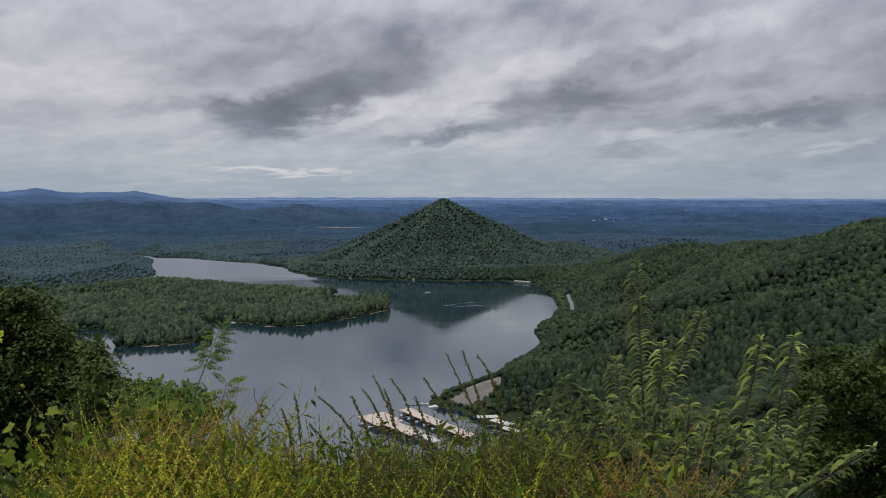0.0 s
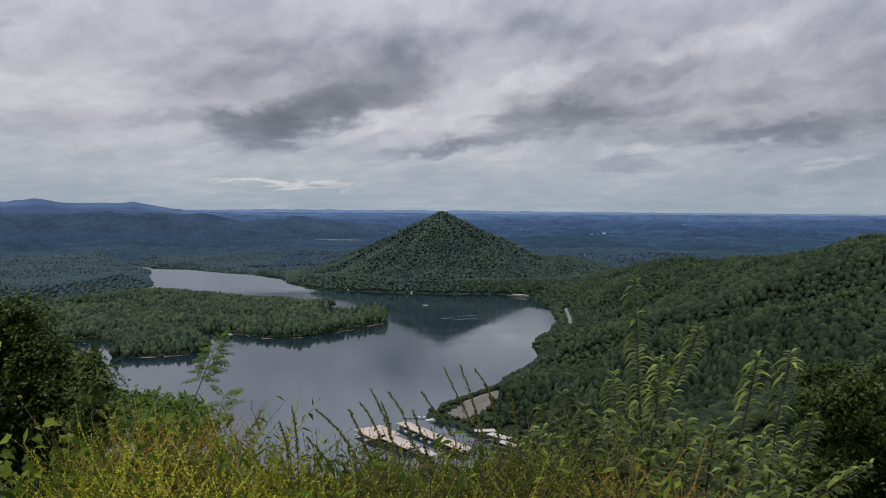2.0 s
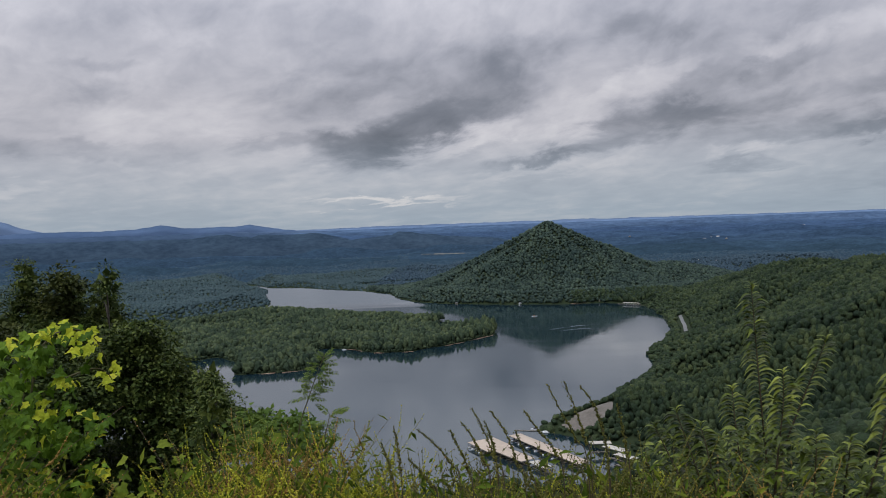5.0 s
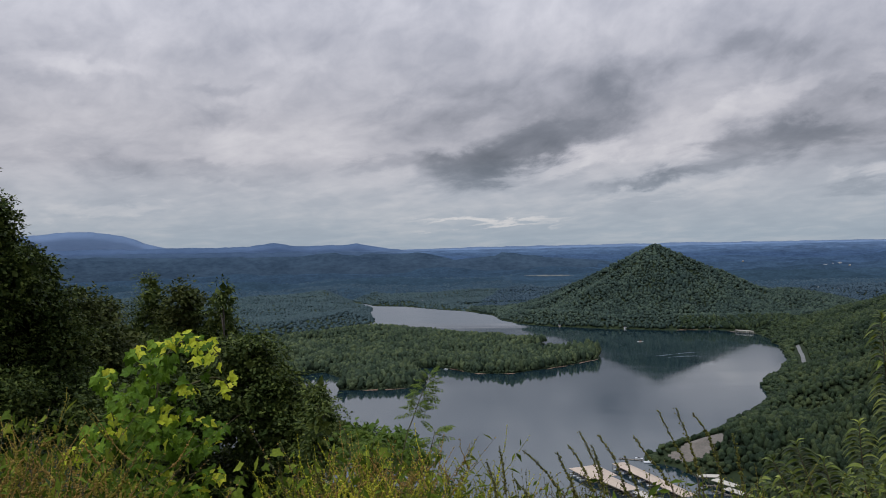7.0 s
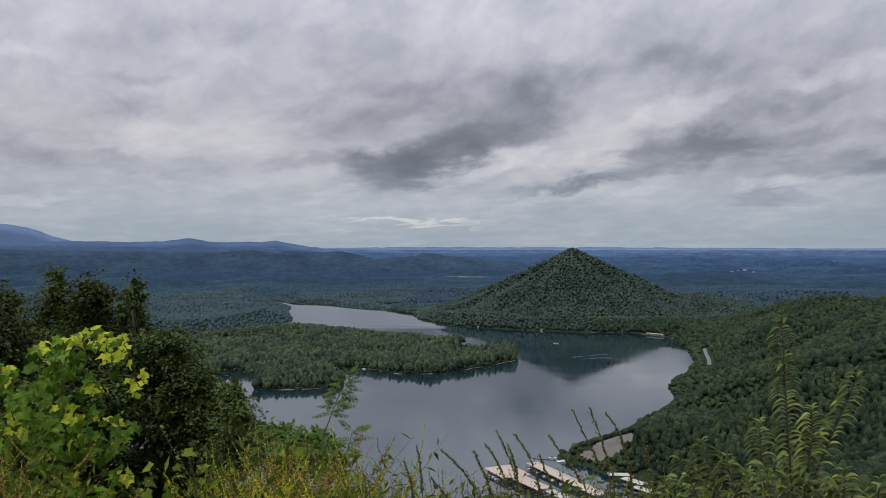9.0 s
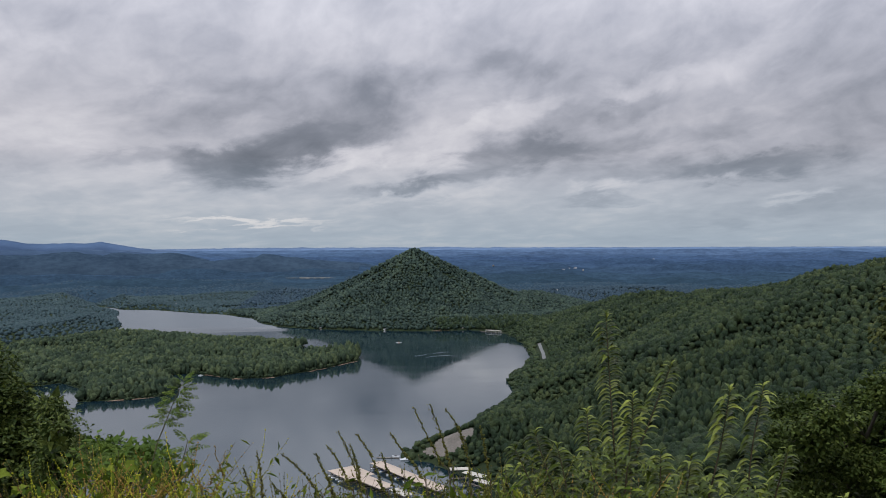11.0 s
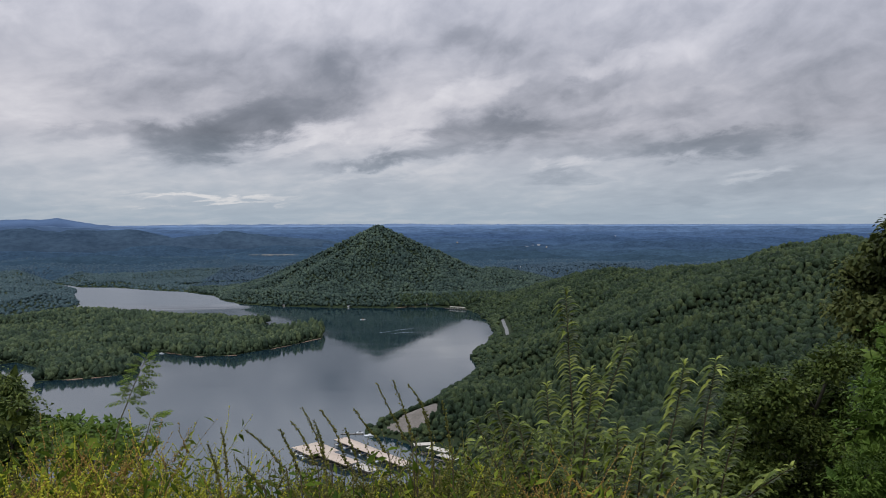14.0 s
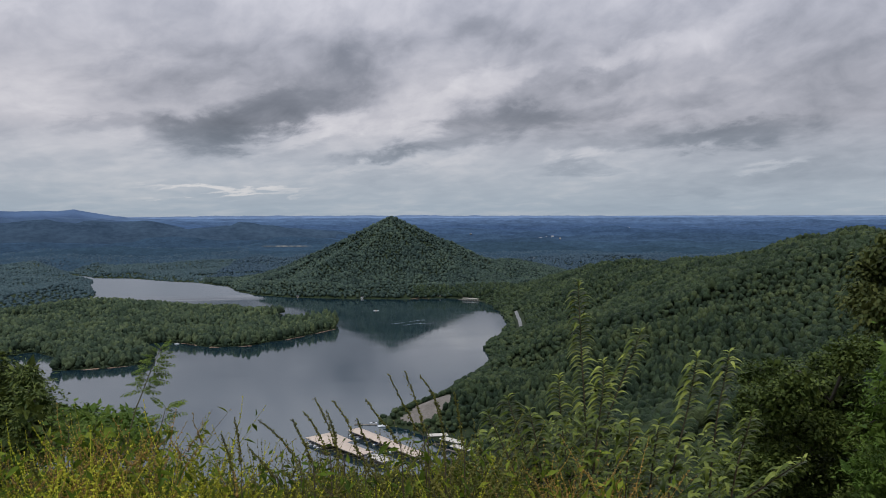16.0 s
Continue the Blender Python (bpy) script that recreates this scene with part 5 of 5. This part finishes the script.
sapling([(29.4, -16.0), (28.2, -16.9), (26.6, -18.2), (25.2, -19.4), (24.2, -21)], 3.4, 34, 0.10, "low sideways-leaning " + SAP, 0.4)

# thick growth of the same leaves lower down
lance_fill = Heap()
for k in range(4):
    n = 560
    a, d = rng.uniform(6.5, 24.5, n), rng.uniform(3.7, 5.2, n)
    top_e = np.interp(a, [6, 9, 11, 14, 17, 20, 24, 27], [-15.5, -14.8, -14.6, -13.2, -14.4, -14.8, -14.4, -16])
    e = top_e - 0.4 - rng.uniform(0, 1, n) ** 0.8 * 8
    p = np.stack([d * np.sin(np.radians(a)), d * np.cos(np.radians(a)), EYE + d * np.tan(np.radians(e))], 1)
    along = random_units(n) * np.array([1, 0.5, 0.25]) + np.array([0, 0, 0.1])
    lance_fill.strew(LANCE_SHAPES[k], p, along, np.array([[0, -0.25, 1.0]]) + rng.normal(0, 0.15, (n, 3)), rng.uniform(0.06, 0.10, n))
tagged(finish("sapling_thicket", lance_fill.mesh("sapling_thicket"), M_LANCE, smooth=True), "thicket of arching narrow green leaves", "thicket", kind="stuff")


def frond(length, pairs):
    """A compound leaf: paired leaflets along a drooping midrib."""
    h = Heap()
    u = np.linspace(0, 1, 9)
    rib = np.stack([u * 0, length * u, length * (0.10 * u - 0.28 * u * u)], 1)
    h.tubes(rib[None], 0.0014, 0.0006)
    t = np.linspace(0.14, 0.98, pairs)
    at = np.stack([t * 0, length * t, length * (0.10 * t - 0.28 * t * t)], 1)
    size = length * 0.23 * np.sin(np.pi * (0.18 + 0.72 * t)) ** 0.7
    for sx in (-1, 1):
        along = np.tile([sx * 1.0, 0.45, -0.40], (pairs, 1)) + rng.normal(0, 0.16, (pairs, 3))
        h.strew(OVAL, at, along, np.tile([0, 0, 1.0], (pairs, 1)) + rng.normal(0, 0.3, (pairs, 3)), size, size * 0.52)
    return h.mesh("compound_leaf")


M_LOCUST = leaf_material("locust_leaf", [(0.048, 0.078, 0.014), (0.085, 0.128, 0.022), (0.18, 0.235, 0.042)], 0.3, 0.28, 3.0)
FRONDS = [frond(1.0, 14), frond(1.0, 16), frond(1.0, 13)]
for me in FRONDS:
    me.materials.append(M_LOCUST)


def locust(places, dist, fronds, size, label):
    line = curve_points(rooted([spot(a, e, dist) for a, e in places]), 30)
    tree = tagged(new("locust_seedling"), label, "seedling")
    h = Heap()
    h.tubes(line[None], 0.006, 0.0018)
    stem = finish("stem", h.mesh("stem"), M_STEM, tree)
    for k in range(fronds):
        u = 1 - 0.42 * k / fronds
        t = u * 28.9
        i = int(t)
        p = line[i] * (1 - t + i) + line[i + 1] * (t - i)
        ang = k * 2.5 + 0.2
        out = np.array([math.cos(ang) + 0.25, 0.5 * math.sin(ang), rng.uniform(-0.05, 0.35) if u < 0.93 else 0.6])
        set_leaf("compound_leaf", FRONDS[k % 3], stem, p, out, (0, -0.45, 1), size * rng.uniform(0.55, 1.15) * (0.75 if u > 0.93 else 1))


locust([(-15.9, -8.9), (-16.6, -10.4), (-17.2, -11.9), (-17.9, -13.8), (-18.3, -17)], 4.5, 42, 0.105, "slender locust seedling with feathery compound leaves")
locust([(-15.7, -13.0), (-15.9, -13.8), (-16.2, -14.8), (-16.4, -16), (-16.5, -18)], 4.4, 14, 0.13, "small bushy locust seedling with compound leaves")
locust([(-20.2, -13.4), (-20.3, -14.2), (-20.4, -15), (-20.6, -16.4), (-20.8, -18)], 5.2, 14, 0.14, "small bushy seedling with compound leaves")
locust([(-21.8, -13.0), (-21.9, -13.9), (-22.0, -15), (-22.0, -16.4), (-22.0, -18)], 5.4, 14, 0.15, "small bushy seedling with compound leaves")


def lobed_leaf(name, material):
    """A vine leaf: five pointed lobes, cupped a little."""
    half = [(0.12, -0.08), (0.28, -0.11), (0.44, -0.03), (0.41, 0.13), (0.48, 0.28), (0.57, 0.50), (0.42, 0.54), (0.27, 0.58), (0.17, 0.80)]
    out = [(0, 0.02)] + half + [(0, 1.08)] + [(-x, y) for x, y in half[::-1]]
    bm = bmesh.new()
    mid = bm.verts.new((0, 0.30, -0.01))
    ring = [bm.verts.new((x, y, -0.38 * (y - 0.25) ** 2 + 0.34 * abs(x) - 0.25 * x * x + 0.03 * math.sin(9 * x + 5 * y))) for x, y in out]
    bm.faces.ensure_lookup_table()
    for k in range(len(ring)):
        bm.faces.new((mid, ring[k], ring[(k + 1) % len(ring)]))
    me = bpy.data.meshes.new(name)
    bm.to_mesh(me)
    bm.free()
    me.materials.append(material)
    return me


VINE_GREEN, VINE_YELLOW = lobed_leaf("leaf", M_VINE), lobed_leaf("leaf", M_VINE_YELLOW)


def vine_shrub(dist):
    shrub = tagged(new("vine_shrub"), "vine-draped shrub with lobed leaves yellowing at the top", "shrub")
    stems = [[(-34.8, -5.6), (-35.4, -9), (-36, -13), (-36.2, -18)], [(-30.4, -8.6), (-31.2, -6.6), (-32.8, -5.9), (-34.4, -7), (-35.4, -11)], [(-38.2, -7.6), (-38, -10), (-37.2, -13.5), (-36.8, -18)],
             [(-30, -10.2), (-30.5, -9), (-31.4, -8.6), (-33, -9)], [(-40.4, -12.6), (-39, -13), (-37.6, -14), (-36.6, -18)], [(-31.2, -14.6), (-32.4, -14.8), (-34, -15.4), (-35.5, -18)]]
    for s in stems:
        h = Heap()
        pts = [spot(a, e, dist + 0.1) for a, e in s]
        h.tubes(curve_points(pts[::-1] if s[-1][1] > -16 else rooted(pts), 16)[None], 0.008, 0.0022)
        finish("stem", h.mesh("stem"), M_STEM, shrub)
    # clusters: azimuth, elevation, half width, half height, leaves, share of yellow
    for ca2, ce, wa, we, n, yellow in ((-33.6, -6.0, 1.9, 0.7, 30, 0.6), (-31.6, -7.0, 1.1, 1.0, 16, 0.85), (-30.3, -9.2, 0.6, 1.1, 8, 1.0), (-35.4, -7.4, 1.5, 1.4, 34, 0.12), (-32.8, -8.6, 0.9, 0.9, 6, 0.6),
                                       (-38.2, -8.2, 0.8, 0.8, 12, 0.05), (-36.4, -10.4, 1.9, 1.8, 50, 0.04), (-33.6, -10.8, 1.5, 1.6, 14, 0.25), (-31.8, -12.2, 1.4, 1.2, 10, 0.1), (-35.2, -13.0, 2.2, 1.4, 46, 0.04), (-38.6, -12.2, 1.4, 1.2, 24, 0.15),
                                       (-32.6, -13.2, 1.2, 0.9, 14, 0.05), (-36.2, -15.4, 2.2, 1.2, 30, 0.2), (-40.4, -12.8, 0.8, 0.5, 8, 0.6), (-31.6, -15.0, 0.9, 0.7, 12, 0.6), (-33.4, -16.2, 1.8, 1.0, 20, 0.1), (-38.4, -14.6, 1.4, 1.0, 14, 0.1)):
        for _ in range(int(n * 2.7) if yellow < 0.5 else int(n * 1.5)):
            r, th = math.sqrt(rng.random()), rng.uniform(0, 6.283)
            p = spot(ca2 + wa * r * math.cos(th), ce + we * r * math.sin(th), dist + rng.uniform(-0.45, 0.45))
            along = (rng.normal(0, 0.8), rng.normal(-0.2, 0.5), rng.normal(-0.45, 0.35))
            normal = (rng.normal(0.0, 0.55), rng.normal(-0.55, 0.45), rng.normal(0.85, 0.3))
            set_leaf("leaf", VINE_YELLOW if rng.random() < yellow else VINE_GREEN, shrub, p, along, normal, rng.uniform(0.036, 0.072))


vine_shrub(4.9)
side_leaves = Heap()
ring = np.array([v.co[:] for v in VINE_GREEN.vertices])
lobed = (ring, np.array([tuple(p.vertices) for p in VINE_GREEN.polygons]))
for ca2, ce, n, d in ((-45.2, -11.3, 22, 4.2), (-43.3, -12.2, 14, 4.0), (-46.5, -13, 12, 4.1), (-27.5, -16.2, 12, 3.6), (-29.3, -18, 10, 3.4), (-24.2, -16.0, 8, 3.8), (-20, -15.8, 10, 3.9), (-29.5, -16.5, 8, 3.5)):
    c = spot(ca2, ce, d)
    p = np.array(c) + rng.normal(0, 0.075, (n, 3))
    side_leaves.strew(lobed, p, random_units(n) * np.array([1, 0.6, 0.4]) + np.array([0, 0, -0.3]), np.array([0, -0.7, 0.9]) + rng.normal(0, 0.45, (n, 3)), rng.uniform(0.028, 0.06, n))
tagged(finish("vine_leaves", side_leaves.mesh("vine_leaves"), M_RAG_LEAF), "lobed green vine leaves among the weeds", "vine", kind="stuff")


def near_tree(name, dist, lobes, leaf, per, material, label, shape=LEAF, stem_az=None, droop=0.0):
    """A tree on the slope: trunk, limbs to each bough, and boughs of many separate leaves. lobes: azimuth, elevation, half width, half height (degrees)."""
    tree = tagged(new(name), label, "tree", group="trees beside the lookout")
    k = math.pi / 180 * dist
    mids = [spot(a, e, dist + rng.uniform(-0.8, 0.8)) for a, e, w, h in lobes]
    mean_az = stem_az if stem_az is not None else sum(q[0] for q in lobes) / len(lobes)
    bx, by = (dist + 0.4) * math.sin(radians(mean_az)), (dist + 0.4) * math.cos(radians(mean_az))
    foot = Vector((bx, by, float(ground(bx, by)) - 0.3))
    top = max(mids, key=lambda q: q.z)
    trunk = curve_points([foot, foot.lerp(Vector((bx, by, top.z)), 0.5), top], 12)
    h = Heap()
    h.tubes(trunk[None], 0.009 * dist ** 0.5 * (top.z - foot.z) ** 0.5, 0.015)
    h.tubes(trunk[None] + 0.004, 0.009 * dist ** 0.5 * (top.z - foot.z) ** 0.5, 0.012)
    finish("trunk", h.mesh("trunk"), M_BARK, tree, smooth=True)
    h = Heap()
    leaves = Heap()
    for q, (a, e, w, hh) in zip(mids, lobes):
        start = trunk[int(np.argmin(np.linalg.norm(trunk - np.array(q), axis=1) + 3.0 * (trunk[:, 2] > q.z - 0.2)))]
        h.tubes(curve_points([Vector(start), (Vector(start) + q) / 2 + Vector((0, 0, 0.15)), q], 6)[None], 0.0016 * dist, 0.006)
        rx, rz = w * k * 1.12, hh * k * 1.08
        ry = (rx + rz) * 0.5
        clump = leaf * 3.4
        n = max(10, int(per / 60 * 6.0 * (rx * rz + rx * ry + ry * rz) / clump ** 2))
        # leaves gather in small domed clumps over the bough, with dark hollows between
        dirs = random_units(n, 0.30)
        bumpy = 1 + 0.30 * np.sin(dirs[:, 0] * 5.1 + a) * np.sin(dirs[:, 1] * 4.3 + e) + 0.22 * np.sin(dirs[:, 2] * 7 + a * 2)
        rad = rng.uniform(0.45, 1.06, n) ** 0.5 * bumpy
        tw = np.array(q) + dirs * rad[:, None] * np.array([rx, ry, rz])
        sprays = 30
        dome = random_units(n * sprays, 0.75)
        big = np.repeat(rng.uniform(0.6, 1.3, n), sprays) * clump
        p = np.repeat(tw, sprays, 0) + dome * (big * rng.uniform(0.55, 1.0, n * sprays))[:, None] * np.array([1, 1, 0.62])
        out = dome * np.array([1, 1, 0.4]) + rng.normal(0, 0.40, (n * sprays, 3)) + np.array([0, 0, -0.25 - droop])
        nor = dome * 0.8 + np.array([0, 0, 0.8]) + rng.normal(0, 0.35, (n * sprays, 3))
        leaves.strew(shape, p, out, nor, leaf * rng.uniform(0.75, 1.45, len(p)))
        core = np.array(q) + random_units(3 * n) * (rng.uniform(0.05, 0.8, 3 * n) ** 0.5)[:, None] * np.array([rx, ry, rz])
        leaves.strew(LEAF, core, random_units(3 * n), random_units(3 * n), leaf * rng.uniform(2.0, 3.2, 3 * n))
        inner = np.array(q) + dirs[: n // 9] * 0.9 * np.array([rx, ry, rz])
        h.tubes(np.stack([np.repeat(np.array(q)[None], len(inner), 0), (np.array(q) + inner) / 2 + 0.03, inner], 1), 0.010, 0.003)
    finish("branchwork", h.mesh("branchwork"), M_BARK, tree)
    finish("crown", leaves.mesh("crown"), material, tree)
    return tree


near_tree("broadleaf_tree", 14, [(-47, 2.6, 2.6, 2.4), (-45.2, 1.2, 1.5, 1.8), (-44.2, -1.0, 2.0, 2.0), (-42.6, -1.6, 1.5, 1.3), (-42.4, -3.6, 1.9, 1.8), (-46.5, -3, 3.4, 3), (-44.5, -6.5, 3.4, 3), (-41.6, -6.4, 2.0, 2.2), (-46, -10.5, 4, 2.8), (-42, -10, 3, 2.6)], 0.056, 60, M_TREE_DARK, "tall dark green broadleaf tree on the slope")
near_tree("broadleaf_tree", 17, [(-40.0, -4.0, 1.0, 1.2), (-38.7, -4.2, 1.0, 1.3), (-39.6, -6.4, 1.8, 1.8), (-37.8, -6.4, 1.2, 1.6), (-39, -9, 2.4, 2.2)], 0.072, 55, M_TREE_OLIVE, "olive green broadleaf tree on the slope")
near_tree("pine_tree", 21, [(-35.7, -2.0, 0.35, 0.5), (-35.7, -3.0, 0.9, 0.7), (-35.6, -4.3, 1.5, 0.9), (-36.4, -5.4, 1.0, 0.9), (-34.8, -5.5, 1.2, 0.9), (-35.6, -6.8, 2.2, 1.4)], 0.078, 46, M_TREE_DARK, "dark bushy evergreen tree with a pointed top", shape=BLADE)
near_tree("broadleaf_tree", 21, [(-33.7, -3.0, 0.9, 0.8), (-32.9, -3.8, 0.8, 0.9), (-34.1, -4.6, 1.0, 1.0), (-33.0, -5.6, 1.5, 1.3), (-33.5, -8, 2.4, 2.0)], 0.078, 46, M_TREE_OLIVE, "grey-green broadleaf tree with a ragged top")
near_tree("pine_tree", 20, [(-30.9, -3.2, 0.45, 0.7), (-31.2, -4.4, 0.9, 0.8), (-30.6, -5.3, 0.9, 0.8), (-31.4, -6.3, 1.3, 1.1), (-30.4, -7.8, 1.5, 1.3)], 0.10, 44, M_TREE_DARK, "dark narrow evergreen tree with a pointed top", shape=BLADE)
near_tree("broadleaf_tree", 12.5, [(-29.4, -7.6, 1.7, 1.6), (-27.8, -9.1, 1.8, 1.6), (-26.2, -10.9, 1.5, 1.4), (-24.6, -12.3, 1.2, 1.1), (-23.2, -13.4, 1.1, 0.9), (-28.2, -8.3, 1.2, 1.2), (-26.9, -9.7, 1.1, 1.1), (-25.5, -10.9, 1.0, 1.0), (-24.4, -12.0, 0.9, 0.9), (-23.3, -13.1, 0.8, 0.7), (-28.0, -11.8, 3.2, 2.4), (-25, -14.0, 2.8, 1.8), (-29, -15.5, 4.0, 2.2), (-34, -15.5, 4.0, 2.2), (-31.6, -10.4, 2.4, 2.6), (-34.6, -11, 2.6, 2.8), (-38, -11.5, 3, 2.8)], 0.054, 62, M_TREE_DARK, "broad dark green tree spreading below the lookout")
near_tree("pine_seedling", 9, [(-24.4, -10.3, 0.35, 0.5), (-24.3, -11.2, 0.7, 0.5), (-24.2, -12.2, 0.9, 0.7), (-24.2, -13.6, 1.2, 1.0), (-24.3, -15.2, 1.4, 1.0)], 0.06, 60, M_TREE_DARK, "small dark green pine top", shape=BLADE)
near_tree("shrub", 8, [(-21.2, -13.6, 1.0, 0.7), (-19.6, -14.0, 1.0, 0.7), (-18.6, -14.4, 0.8, 0.6), (-20.6, -15.2, 1.6, 1.0), (-17.6, -15.4, 1.4, 0.8)], 0.055, 46, M_TREE_BRIGHT, "yellow-green shrub behind the weeds")
near_tree("oak_tree", 11, [(36.4, -1.0, 1.8, 1.2), (34.6, -1.8, 1.2, 1.2), (33.4, -3.4, 1.3, 1.3), (35.2, -4.2, 1.8, 1.8), (32.6, -5.6, 1.0, 1.0), (34, -6.6, 1.6, 1.4), (37, -6, 2.4, 2.4)], 0.06, 60, M_TREE_OLIVE, "dark olive oak tree with drooping leaves", shape=OVAL, droop=0.5, stem_az=38)
near_tree("fir_tree", 7.2, [(35.4, -7.2, 1.2, 0.6), (34.6, -8.6, 1.2, 0.5), (35.4, -9.6, 1.8, 0.6), (34.2, -10.8, 1.3, 0.5), (35, -12.0, 2.0, 0.6), (33.8, -13.2, 1.5, 0.5), (34.8, -14.6, 2.4, 0.7), (33.6, -16.2, 2.0, 0.7), (35, -17.8, 2.8, 0.9)], 0.045, 70, M_TREE_BRIGHT, "bright green feathery evergreen with layered boughs", shape=BLADE, stem_az=38)
near_tree("broadleaf_tree", 8.6, [(26.2, -11.0, 1.0, 0.8), (27.4, -10.6, 0.9, 0.8), (28.8, -11.4, 1.1, 0.9), (30.4, -10.2, 1.2, 1.0), (31.6, -9.4, 1.0, 0.9), (32.6, -9.0, 1.1, 0.9), (29.6, -12.4, 1.3, 1.0), (27.2, -12.6, 1.2, 1.0), (25.6, -13.0, 1.0, 0.9), (31.6, -11.8, 1.4, 1.1),
    (28.4, -14.0, 1.5, 1.1), (30.6, -14.2, 1.6, 1.2), (26.4, -14.8, 1.4, 1.1), (32.8, -13.4, 1.4, 1.2), (29.4, -16.0, 1.8, 1.3), (27.2, -16.8, 1.6, 1.2), (32.0, -16.4, 1.9, 1.4), (25.4, -17.4, 1.5, 1.1), (30.2, -18.2, 2.2, 1.3), (33.2, -18.8, 2.2, 1.4), (27.8, -18.9, 2.0, 1.1)], 0.036, 60, M_TREE_MID, "bushy green broadleaf tree on the slope", shape=OVAL)
